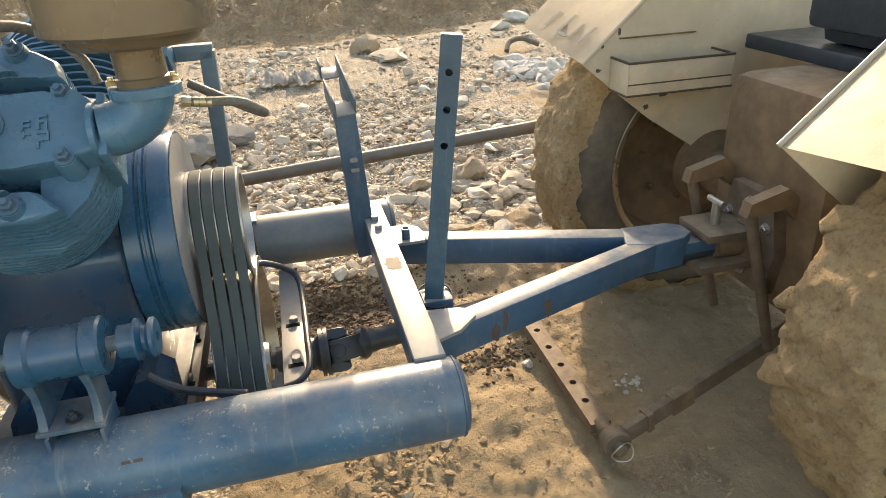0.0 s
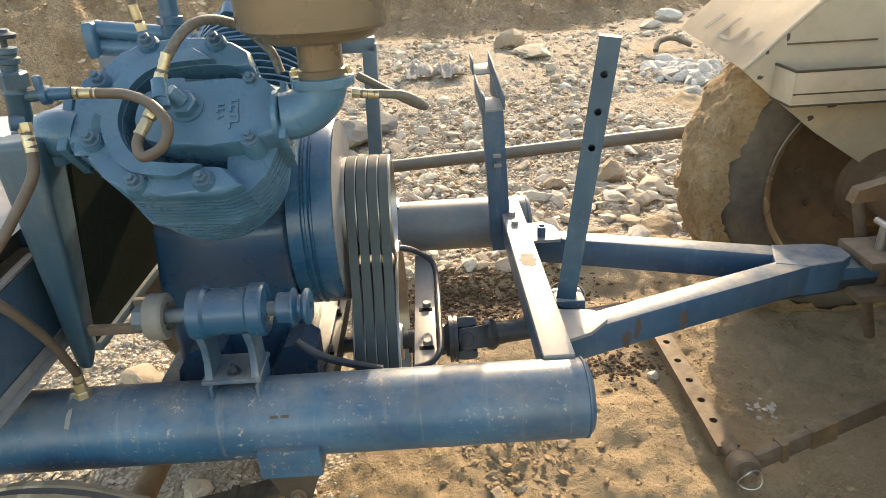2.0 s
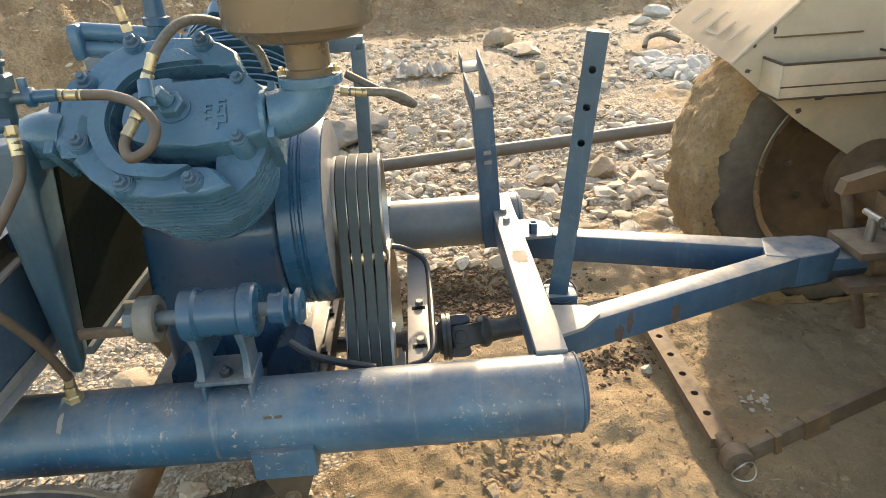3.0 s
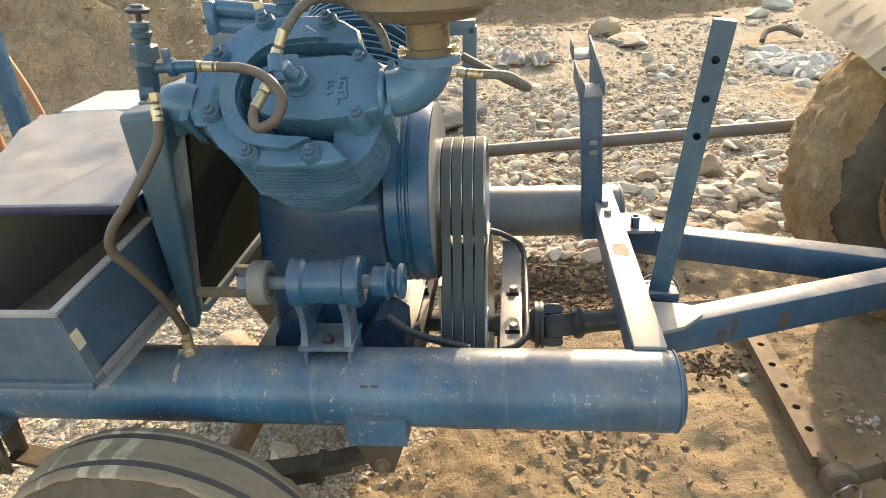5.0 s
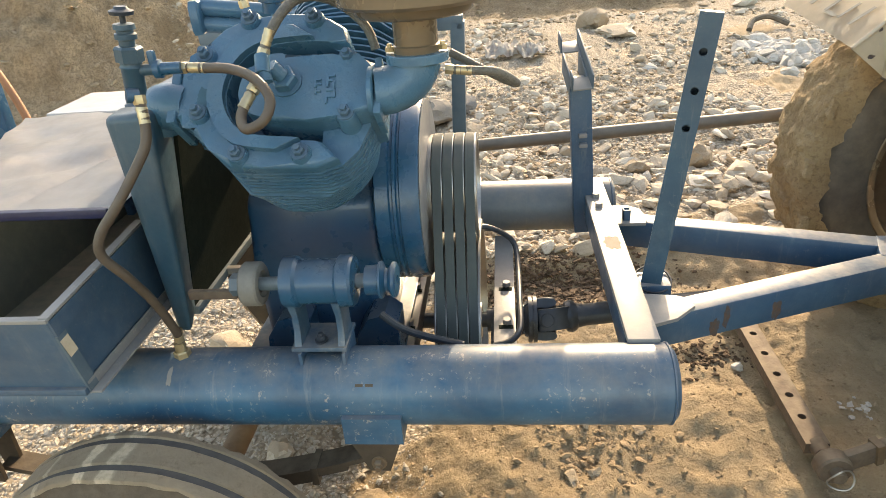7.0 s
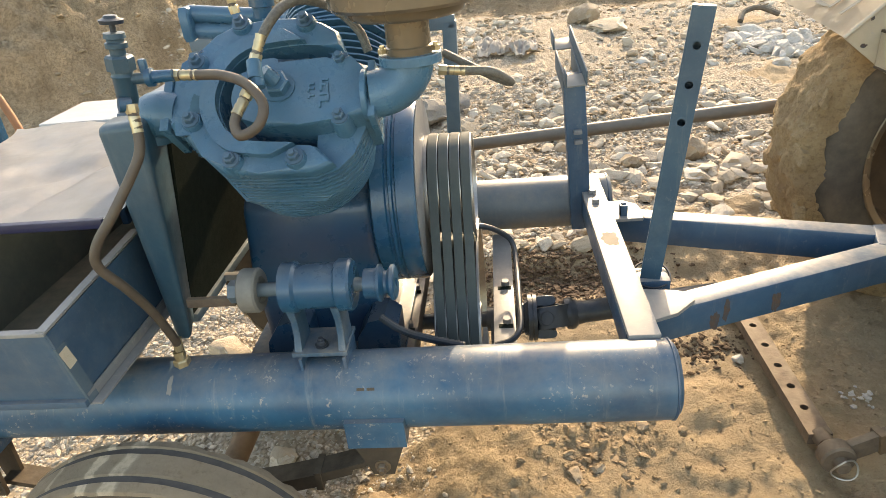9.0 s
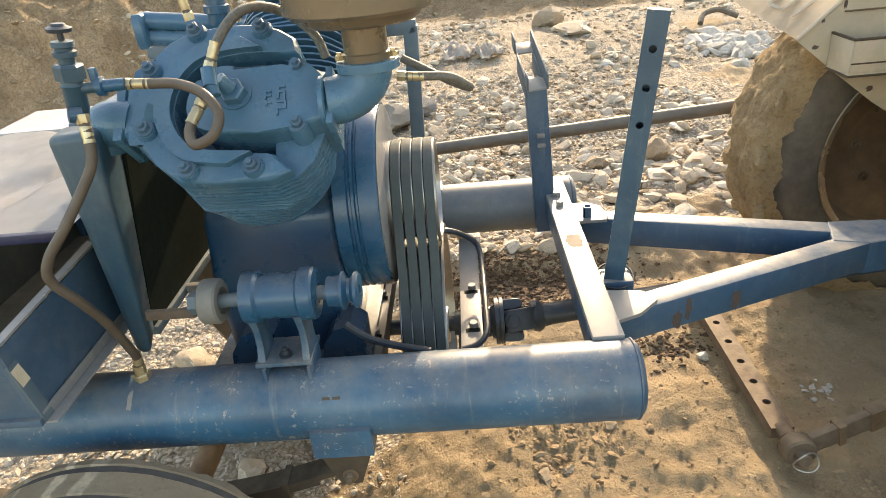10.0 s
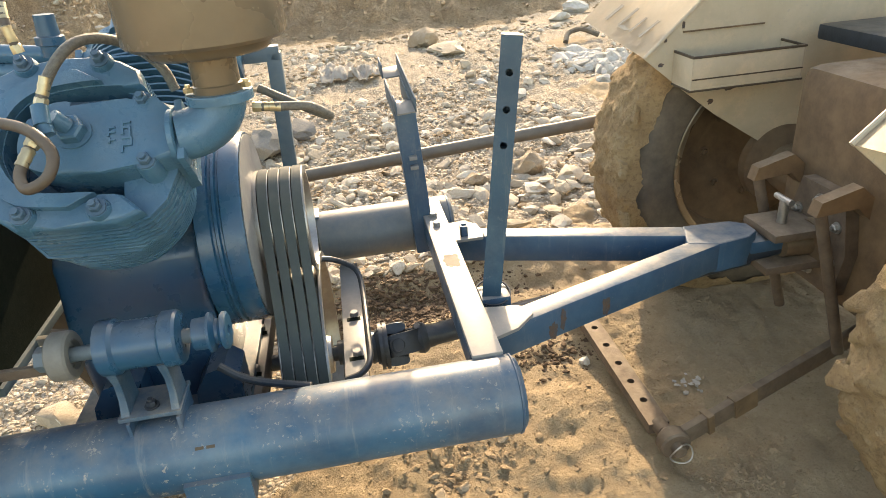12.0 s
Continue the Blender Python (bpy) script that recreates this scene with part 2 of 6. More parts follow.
def gravel_ground():
    """Sand packed with small pale stones."""
    n = Nodes("gravelly_sand", 0.95)
    v = n.t.nodes.new("ShaderNodeTexVoronoi")
    v.inputs["Scale"].default_value = 55
    n.t.links.new(n.co, v.inputs["Vector"])
    c = n.mix(n.ramp(v.outputs["Color"], 0.1, 0.9), (0.29, 0.24, 0.18), (0.50, 0.43, 0.34))
    c = n.mix(n.ramp(v.outputs["Distance"], 0.35, 0.75), c, (0.20, 0.158, 0.11))
    c = n.mix(n.math("MULTIPLY", n.ramp(n.noise(2.5, 8, 0.7), 0.50, 0.66), 0.8), c, (0.37, 0.295, 0.205))
    c = n.mix(n.math("MULTIPLY", n.ramp(n.noise(150, 5, 0.7), 0.5, 0.65), 0.35), c, (0.20, 0.155, 0.11))
    n.color(c)
    n.bump(n.ramp(v.outputs["Distance"], 0.1, 0.7, (1, 1, 1), (0, 0, 0)), 0.8, 0.008)
    n.bump(n.noise(24, 6, 0.65), 0.5, 0.02)
    return n.mat


def stone(name, a, b, c3):
    n = Nodes(name, 0.9)
    c = n.mix(n.island(), a, b)
    c = n.mix(n.ramp(n.noise(25, 8, 0.7), 0.45, 0.7), c, c3)
    n.color(c)
    n.color(n.mix(n.math("MULTIPLY", n.ramp(n.noise(90, 5, 0.7), 0.5, 0.66), 0.35), c, (a[0] * 0.45, a[1] * 0.42, a[2] * 0.38)))
    n.bump(n.noise(45, 6, 0.7), 0.7, 0.010)
    return n.mat


def tyre_rubber():
    """Bald rubber under road dust, with pale dried smears across the tread."""
    n = Nodes("bald_dusty_tyre", 0.9)
    c = n.mix(n.ramp(n.noise(12, 9, 0.7), 0.3, 0.7), (0.30, 0.228, 0.155), (0.41, 0.315, 0.215))
    c = n.mix(n.math("MULTIPLY", n.ramp(n.noise(60, 6, 0.7), 0.55, 0.7), 0.5), c, (0.20, 0.14, 0.085))
    s = n.t.nodes.new("ShaderNodeSeparateXYZ")
    n.t.links.new(n.co, s.inputs[0])
    x = n.math("ADD", s.outputs[0], n.math("MULTIPLY", n.noise(18, 5), 0.03))
    x = n.math("ADD", x, n.math("MULTIPLY", s.outputs[1], -0.12))
    for mid, half, much in ((-0.235, 0.012, 0.75), (-0.175, 0.017, 0.6), (-0.330, 0.007, 0.4)):
        d = n.math("ABSOLUTE", n.math("SUBTRACT", x, mid), 0.0)
        m = n.ramp(d, half * 0.75, half, (1, 1, 1), (0, 0, 0))
        c = n.mix(n.math("MULTIPLY", n.math("MULTIPLY", m, n.ramp(n.noise(45, 6, 0.7), 0.25, 0.55)), much), c, (0.86, 0.70, 0.50))
    n.color(c)
    n.bump(n.noise(40, 10, 0.8), 0.7, 0.010)
    n.bump(n.noise(160, 6, 0.7), 0.5, 0.003)
    return n.mat


BLACK.node_tree.nodes["Principled BSDF"].inputs["Specular IOR Level"].default_value = 0.02
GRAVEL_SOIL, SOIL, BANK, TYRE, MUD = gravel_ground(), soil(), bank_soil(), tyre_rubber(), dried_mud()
STONE = stone("pale_broken_stone", (0.66, 0.595, 0.50), (0.36, 0.285, 0.20), (0.47, 0.39, 0.30))
GRAVEL = stone("pale_fine_gravel", (0.54, 0.49, 0.42), (0.38, 0.335, 0.27), (0.44, 0.385, 0.31))
WHITE_STONE = stone("white_stone", (0.58, 0.555, 0.52), (0.46, 0.43, 0.38), (0.42, 0.37, 0.30))
GREY_STONE = stone("grey_rock", (0.24, 0.225, 0.205), (0.18, 0.165, 0.145), (0.28, 0.245, 0.195))
CLOD_PALE = stone("tan_rock", (0.36, 0.285, 0.20), (0.27, 0.20, 0.135), (0.40, 0.34, 0.26))
DAMP = stone("damp_clods", (0.115, 0.068, 0.038), (0.075, 0.044, 0.025), (0.15, 0.096, 0.058))
CLOD = stone("brown_clods", (0.33, 0.24, 0.148), (0.27, 0.19, 0.115), (0.37, 0.28, 0.185))


# ---- mesh helpers ----
def thing(name, base, label, category, group=""):
    ob = new(name)
    ob.empty_display_size = 0.05
    ob.location = base
    return tagged(ob, label, category, group)


def base_of(ob):
    while ob.parent:
        ob = ob.parent
    return ob.location.copy()


def part(name, bm, material, parent=None, label="", smooth=35.0):
    """Links a bmesh, built in place, as one mesh object under a thing or a part."""
    me = bpy.data.meshes.new(name)
    if parent is not None:
        bmesh.ops.translate(bm, vec=-base_of(parent), verts=bm.verts)
    bmesh.ops.recalc_face_normals(bm, faces=bm.faces)
    lim = radians(smooth)
    for f in bm.faces:
        f.smooth = True
    for e in bm.edges:
        e.smooth = len(e.link_faces) == 2 and e.calc_face_angle(0.0) < lim
    bm.to_mesh(me)
    bm.free()
    for m in material if isinstance(material, (list, tuple)) else [material]:
        me.materials.append(m)
    ob = new(name, me)
    if parent is not None:
        ob.parent = parent
    if label:
        ob["label"] = label
    return ob


def frame_of(d):
    """Two unit vectors square to d."""
    d = Vector(d).normalized()
    a = Vector((0, 0, 1)) if abs(d.z) < 0.9 else Vector((1, 0, 0))
    u = d.cross(a).normalized()
    return u, u.cross(d).normalized()


def lathe(bm, p, d, profile, seg=32, closed=False):
    """Turns rows of (along, radius) about the axis through p along d."""
    p, d = Vector(p), Vector(d).normalized()
    u, v = frame_of(d)
    rings = []
    for a, r in profile:
        if r < 1e-6:
            rings.append([bm.verts.new(p + d * a)])
        else:
            rings.append([bm.verts.new(p + d * a + (u * math.cos(2 * math.pi * k / seg) + v * math.sin(2 * math.pi * k / seg)) * r) for k in range(seg)])
    pairs = list(zip(rings, rings[1:])) + ([(rings[-1], rings[0])] if closed else [])
    for A, B in pairs:
        for k in range(seg):
            j = (k + 1) % seg
            if len(A) == 1 and len(B) == 1:
                continue
            if len(A) == 1:
                bm.faces.new((A[0], B[k], B[j]))
            elif len(B) == 1:
                bm.faces.new((A[k], B[0], A[j]))
            else:
                bm.faces.new((A[k], B[k], B[j], A[j]))
    return bm


def rod(bm, a, b, r, seg=16, r2=None, bevel=0.0):
    a, b = Vector(a), Vector(b)
    n = (b - a).length
    r2 = r if r2 is None else r2
    if bevel:
        prof = [(0, 0), (0, r - bevel), (bevel, r), (n - bevel, r2), (n, r2 - bevel), (n, 0)]
    else:
        prof = [(0, 0), (0, r), (n, r2), (n, 0)]
    return lathe(bm, a, b - a, prof, seg)


def box(bm, lo, hi, bevel=0.0, m=None):
    vs = bmesh.ops.create_cube(bm, size=1.0)["verts"]
    lo, hi = Vector(lo), Vector(hi)
    for v in vs:
        v.co = Vector([lo[i] + (v.co[i] + 0.5) * (hi[i] - lo[i]) for i in range(3)])
    if bevel:
        es = {e for v in vs for e in v.link_edges}
        r = bmesh.ops.bevel(bm, geom=list(es), offset=bevel, segments=2, profile=0.6, affect="EDGES", clamp_overlap=True)
        vs = list({v for f in r["faces"] for v in f.verts} | {v for v in vs if v.is_valid})
    if m is not None:
        bmesh.ops.transform(bm, matrix=m, verts=[v for v in vs if v.is_valid])
    return bm


def prism(bm, pts, o, ex, ey, n, depth, bevel=0.0):
    """Extrudes the outline pts, given in the axes ex and ey about o, by depth along n."""
    o, ex, ey, n = Vector(o), Vector(ex), Vector(ey), Vector(n)
    a = [bm.verts.new(o + ex * x + ey * y) for x, y in pts]
    b = [bm.verts.new(o + ex * x + ey * y + n * depth) for x, y in pts]
    k = len(pts)
    f0, f1 = bm.faces.new(a[::-1]), bm.faces.new(b)
    for i in range(k):
        bm.faces.new((a[i], a[(i + 1) % k], b[(i + 1) % k], b[i]))
    if bevel:
        bmesh.ops.bevel(bm, geom=list(f1.edges), offset=bevel, segments=3, profile=0.6, affect="EDGES", clamp_overlap=True)
    return bm


def smooth_path(pts, step=8):
    """A Catmull-Rom line through pts."""
    P = [Vector(p) for p in pts]
    P = [P[0] * 2 - P[1]] + P + [P[-1] * 2 - P[-2]]
    out = []
    for i in range(1, len(P) - 2):
        for k in range(step):
            t = k / step
            a, b, c, d = P[i - 1 : i + 3]
            out.append(0.5 * (2 * b + (c - a) * t + (2 * a - 5 * b + 4 * c - d) * t * t + (3 * b - a - 3 * c + d) * t**3))
    return out + [P[-2]]


def hose(bm, pts, r, seg=12, step=8, smooth=True, square=False):
    """A round hose or bar along a line; square gives a box section."""
    line = smooth_path(pts, step) if smooth else [Vector(p) for p in pts]
    u = None
    rings = []
    for i, p in enumerate(line):
        d = (line[min(i + 1, len(line) - 1)] - line[max(i - 1, 0)]).normalized()
        u = frame_of(d)[0] if u is None else (u - d * u.dot(d)).normalized()
        v = d.cross(u)
        n = 4 if square else seg
        off = math.pi / 4 if square else 0
        rings.append([bm.verts.new(p + (u * math.cos(2 * math.pi * k / n + off) + v * math.sin(2 * math.pi * k / n + off)) * r) for k in range(n)])
    for A, B in zip(rings, rings[1:]):
        for k in range(len(A)):
            bm.faces.new((A[k], B[k], B[(k + 1) % len(A)], A[(k + 1) % len(A)]))
    bm.faces.new(rings[0][::-1])
    bm.faces.new(rings[-1])
    return bm


def hexnut(bm, p, d, r, h):
    return lathe(bm, p, d, [(0, 0), (0, r), (h * 0.85, r), (h, r * 0.86), (h, 0)], 6)


def bolt(parent, p, d, r=0.011, name="bolt", mat=None, washer=True, stud=True):
    bm = bmesh.new()
    d = Vector(d).normalized()
    p = Vector(p)
    if washer:
        lathe(bm, p, d, [(0, 0), (0, r * 1.42), (r * 0.28, r * 1.42), (r * 0.28, 0)], 16)
    hexnut(bm, p + d * r * 0.35, d, r, r * 0.95)
    if stud:
        lathe(bm, p + d * r * 1.2, d, [(0, 0), (0, r * 0.55), (r * 0.7, r * 0.5), (r * 0.7, 0)], 10)
    return part(name, bm, mat or BLUE_CAST, parent)


def fbm(x, y, z=0.0, octaves=5):
    return noise.fractal(Vector((x, y, z)), 1.0, 2.1, octaves)


def ease(a, b, v):
    t = min(1.0, max(0.0, (v - a) / (b - a)))
    return t * t * (3 - 2 * t)


# ---- ground ----
def bank_foot(x):
    return 9.0 - 4.6 * ease(-0.8, -5.5, x) + 1.8 * ease(1.5, 6.0, x)


def ground_height(x, y):
    h = -0.15 * ease(-0.25, -0.8, x) * ease(6.0, 2.0, y)
    near = ease(14.0, 4.0, math.hypot(x, y))
    h += near * (0.030 * fbm(x * 1.1, y * 1.1, 3.0, 4) + 0.011 * fbm(x * 4.5, y * 4.5, 7.0, 5) + 0.010 * fbm(x * 13, y * 13, 1.0, 6) - 0.008 * abs(fbm(x * 8, y * 8, 15.0, 5)) + 0.006 * fbm(x * 22, y * 9, 31.0, 4) + 0.0035 * fbm(x * 34, y * 34, 5.0, 4))
    h += 0.045 * math.exp(-(((y - 1.62 - 0.10 * x) / 0.13) ** 2)) * ease(-1.2, 0.0, x) * (0.6 + 0.6 * fbm(x * 3, y * 3, 11.0, 3))
    h -= 0.05 * math.exp(-(((y - 1.34 - 0.10 * x) / 0.16) ** 2)) * ease(-1.6, -0.6, x)
    rough = ease(1.55, 2.2, y) * ease(10.0, 6.5, y)
    if rough > 0:
        h += rough * (0.050 * abs(fbm(x * 3.2, y * 3.2, 41.0, 5)) + 0.016 * fbm(x * 13, y * 13, 43.0, 4) - 0.02)
    h += near * 0.008 * abs(fbm(x * 4.2, y * 4.2, 47.0, 4))
    foot = bank_foot(x) + 0.5 * fbm(x * 0.5, 4.0, 2.0, 3)
    if y > foot - 0.6:
        steep = 0.27 + 0.15 * ease(0.5, -4.5, x)
        d = y - foot + 0.6
        rise = steep * d * ease(0.0, 1.6, d)
        rise = min(rise, 4.5 + 0.4 * (rise - 4.5) * (rise < 6.0))
        h += rise + ease(0, 1.5, d) * (0.17 * fbm(x * 0.9, y * 0.9, 5.0, 5) + 0.16 * fbm(x * 2.6, y * 2.6, 9.0, 7) + 0.13 * abs(fbm(x * 5.0, y * 4.0, 2.0, 6)))
    return h


def steps(lo, hi, fine, near, far, low_rate):
    """Grid lines: fine between lo and hi, ever wider out to near and far."""
    mid = [lo + (hi - lo) * k / round((hi - lo) / fine) for k in range(round((hi - lo) / fine) + 1)]
    down, up, s = [], [], fine
    p = lo
    while p > near:
        s = min(s * (low_rate if p > -9 else 1.18), 60)
        p -= s
        down.append(p)
    p, s = hi, fine
    while p < far:
        s = min(s * (1.013 if p < 12 else 1.18), 60)
        p += s
        up.append(p)
    return down[::-1] + mid + up


def make_ground():
    xs = steps(-1.3, 1.5, 0.0125, -420, 420, 1.015)
    ys = steps(0.18, 1.9, 0.0125, -420, 420, 1.08)
    vs = [(x, y, ground_height(x, y)) for y in ys for x in xs]
    w = len(xs)
    fs = [(j * w + i, j * w + i + 1, j * w + w + i + 1, j * w + w + i) for j in range(len(ys) - 1) for i in range(w - 1)]
    me = bpy.data.meshes.new("ground")
    me.from_pydata(vs, [], fs)
    me.materials.append(SOIL)
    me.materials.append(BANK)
    me.materials.append(GRAVEL_SOIL)
    for f in me.polygons:
        f.use_smooth = True
        c = f.center
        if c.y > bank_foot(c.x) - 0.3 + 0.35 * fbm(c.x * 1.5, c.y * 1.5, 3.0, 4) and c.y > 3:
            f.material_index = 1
        elif -0.3 < c.y < 3.2 and c.x < -0.75 + 0.35 * fbm(c.x * 2, c.y * 2, 8.0, 4):
            f.material_index = 2
        elif c.y > 1.75 and fbm(c.x * 0.8, c.y * 0.8, 21.0, 3) + 0.7 * math.exp(-(((c.x - 0.2) / 1.3) ** 2) - ((c.y - 3.6) / 1.7) ** 2) + 0.3 * fbm(c.x * 4, c.y * 4, 2.0, 3) > -0.30 - 0.30 * ease(1.8, 3.0, c.y):
            f.material_index = 2
    tagged(new("ground", me), "sandy excavated ground with ruts and a raw earth bank", "ground", kind="structure")


make_ground()


def stone_shape(rng, sub=1):
    bm = bmesh.new()
    bmesh.ops.create_icosphere(bm, subdivisions=sub + 1, radius=1.0)
    o = rng.uniform(0, 50)
    for _ in range(11):
        d = Vector((rng.gauss(0, 1), rng.gauss(0, 1), rng.gauss(0, 0.8))).normalized()
        k = rng.uniform(0.42, 0.78)
        for v in bm.verts:
            s = v.co.dot(d)
            if s > k:
                v.co -= d * (s - k)
    for v in bm.verts:
        v.co *= 1.12 * (1 + 0.22 * noise.noise(v.co * 1.9 + Vector((o, o, o))) + 0.10 * noise.noise(v.co * 5.0 + Vector((o, 0, o))))
    V = np.array([v.co[:] for v in bm.verts])
    F = np.array([[v.index for v in f.verts] for f in bm.faces])
    bm.free()
    return V, F


def scatter(name, label, mat, count, place, size, seed, sub=0, flat=0.62):
    """Loose stones on the ground as one mesh."""
    rng = random.Random(seed)
    shapes = [stone_shape(rng, sub) for _ in range(9)]
    VS, FS, n = [], [], 0
    for _ in range(count):
        x, y = place(rng)
        s = size(rng)
        V, F = shapes[rng.randrange(9)]
        e = Euler((rng.uniform(-0.35, 0.45), rng.uniform(-0.4, 0.4), rng.uniform(0, 6.3)))
        M = np.array(e.to_matrix())
        sc = np.array([s * rng.uniform(0.8, 1.7), s * rng.uniform(0.6, 1.2), s * flat * rng.uniform(0.4, 1.1)])
        VS.append((V * sc) @ M.T + np.array([x, y, ground_height(x, y) + s * flat * 0.18]))
        FS.append(F + n)
        n += len(V)
    VS, FS = np.concatenate(VS), np.concatenate(FS)
    me = bpy.data.meshes.new(name)
    me.from_pydata(VS.tolist(), [], FS.tolist())
    me.materials.append(mat)
    return tagged(new(name, me), label, "stones", kind="stuff")


def field(rng):
    while True:
        y = 1.6 + 6.8 * rng.random() ** 1.5
        x = rng.uniform(-2.6, 3.2) * (0.5 + y / 6.0)
        if fbm(x * 0.8, y * 0.8, 21.0, 3) + 0.35 + 0.5 * math.exp(-(((x - 0.2) / 1.0) ** 2) - ((y - 3.6) / 1.4) ** 2) > 0.8 * rng.random():
            return x, y


def leftfield(rng):
    while True:
        x, y = rng.uniform(-2.9, -0.35), rng.uniform(-0.05, 3.2)
        if rng.random() < ease(-0.55, -1.0, x + 0.25 * fbm(x * 2, y * 2, 8.0, 3)):
            return x, y


def bank_face(rng):
    x = rng.uniform(-5.5, 4.0)
    return x, bank_foot(x) - 0.9 + 4.2 * rng.random() ** 1.3


def foreground(rng):
    return rng.uniform(-1.0, 2.0), rng.uniform(0.1, 1.9)


def rut(rng):
    return rng.gauss(-0.12, 0.22), rng.gauss(1.40, 0.10)


def heel(rng):
    return rng.gauss(0.36, 0.10), rng.gauss(0.84, 0.05)


def heap(rng):
    return rng.gauss(0.75, 0.35), rng.gauss(2.35, 0.25)


def spill(rng):
    return rng.gauss(-0.10, 0.12), rng.gauss(0.40, 0.13)


def pile(rng):
    return rng.gauss(2.35, 0.22), rng.gauss(5.6, 0.30)


scatter("stone_field", "pale broken stones scattered over sandy ground", STONE, 5200, field, lambda r: 0.011 + 0.056 * r.random() ** 3.9, 4, 1, 0.7)
scatter("gravel", "small pale gravel on sandy ground", STONE, 26000, field, lambda r: 0.005 + 0.015 * r.random() ** 1.5, 5)
scatter("dirt_clods", "brown crumbled dirt between the scattered stones", CLOD, 9000, field, lambda r: 0.006 + 0.034 * r.random() ** 3, 17)
scatter("rubble", "pale rubble and gravel beside the trailer wheels", GRAVEL, 42000, leftfield, lambda r: 0.0035 + 0.015 * r.random() ** 6, 6)
scatter("bank_clods", "tan clods and stones on the raw earth bank", CLOD, 2500, bank_face, lambda r: 0.008 + 0.06 * r.random() ** 7, 13, 0, 0.6)
scatter("stone_heap", "heap of pale broken stones by the tractor wheel", STONE, 160, heap, lambda r: 0.015 + 0.06 * r.random() ** 2, 8, 1, 0.7)
scatter("white_stone_pile", "pile of white stones on the far ground", WHITE_STONE, 110, pile, lambda r: 0.035 + 0.065 * r.random(), 9, 1, 0.9)
scatter("soil_clods", "small brown clods and pebbles on trodden sand", CLOD, 17000, foreground, lambda r: 0.0016 + 0.0075 * r.random() ** 6, 7)
scatter("damp_clods", "dark damp clods in a wheel rut", DAMP, 2600, rut, lambda r: 0.004 + 0.015 * r.random() ** 2.5, 10)
scatter("damp_clods", "dark damp clods pressed up by the drawbar", DAMP, 260, heel, lambda r: 0.004 + 0.012 * r.random() ** 2, 11)
scatter("spilled_stones", "small heap of broken stones and clods under the tank", CLOD, 420, spill, lambda r: 0.003 + 0.016 * r.random() ** 3.2, 12)


def rock(x, y, size, label, mat=None, flat=0.7, seed=0, turn=0.0):
    """A single larger stone, half a hand deep in the soil."""
    rng = random.Random(seed)
    V, F = stone_shape(rng, 2)
    bm = bmesh.new()
    vs = [bm.verts.new(Vector(v) * size) for v in V]
    for f in F:
        bm.faces.new([vs[i] for i in f])
    for v in bm.verts:
        v.co += v.co.normalized() * size * 0.10 * fbm(v.co.x * 4 / size, v.co.y * 4 / size, v.co.z * 4 / size + seed, 4)
        v.co.z *= flat
        v.co.x *= 1.25
    bmesh.ops.rotate(bm, verts=bm.verts, matrix=Matrix.Rotation(turn, 3, "Z"))
    ob = part("rock", bm, mat or STONE, None, "", 28)
    ob.location = (x, y, ground_height(x, y) + size * flat * 0.45)
    return tagged(ob, label, "rock", "loose rocks")


for k, (x, y, size, kind, flat) in enumerate((
    (0.452, 2.70, 0.085, "B", 0.8), (0.79, 2.74, 0.105, "T", 0.9), (0.73, 2.36, 0.07, "P", 0.6), (0.98, 2.50, 0.09, "P", 0.6), (0.28, 2.54, 0.06, "P", 0.5), (0.74, 2.03, 0.055, "P", 0.5),
    (0.42, 2.14, 0.06, "P", 0.6), (0.79, 7.60, 0.19, "T", 0.8), (1.03, 6.95, 0.27, "P", 0.28), (3.4, 9.2, 0.17, "W", 0.6), (2.95, 8.6, 0.14, "W", 0.6), (0.448, 0.764, 0.020, "W", 0.7), (-0.93, 3.98, 0.19, "G", 0.7), (-0.68, 4.37, 0.15, "G", 0.6),
    (-1.50, 1.08, 0.085, "P", 0.6), (-1.36, 0.98, 0.045, "P", 0.6), (-0.162, 0.271, 0.026, "B", 0.4), (-0.089, 0.293, 0.022, "B", 0.5), (-0.104, 0.473, 0.020, "B", 0.5), (0.06, 0.448, 0.020, "B", 0.3), (-0.94, 0.73, 0.05, "P", 0.6),
    (-1.105, 0.498, 0.050, "P", 0.6), (1.27, 4.64, 0.10, "W", 0.4), (1.06, 5.31, 0.09, "W", 0.35), (-0.771, 0.297, 0.048, "C", 0.8))):
    mat, text = {"P": (STONE, "pale angular stone half sunk in sand"), "B": (CLOD_PALE, "brown rough stone with a pale crust"), "T": (CLOD_PALE, "pitted tan rock standing on loose soil"), "W": (WHITE_STONE, "white flat stone on sandy ground"), "G": (GREY_STONE, "grey weathered rock among rubble"), "C": (CLOD, "large brown clod beside the spring hanger")}[kind]
    rock(x, y, size, text, mat, flat, 40 + k, k * 1.3)

# ---- trailer ----
TANK_R, TANK_Z, FAR_Y, MID_Y = 0.084, 0.566, 0.923, 0.46
DECK = TANK_Z + TANK_R

trailer = thing("compressor_trailer", (-0.8, 0.46, 0.0), "blue two-tank trailer chassis with drawbar, weathered paint, on sandy ground", "trailer")


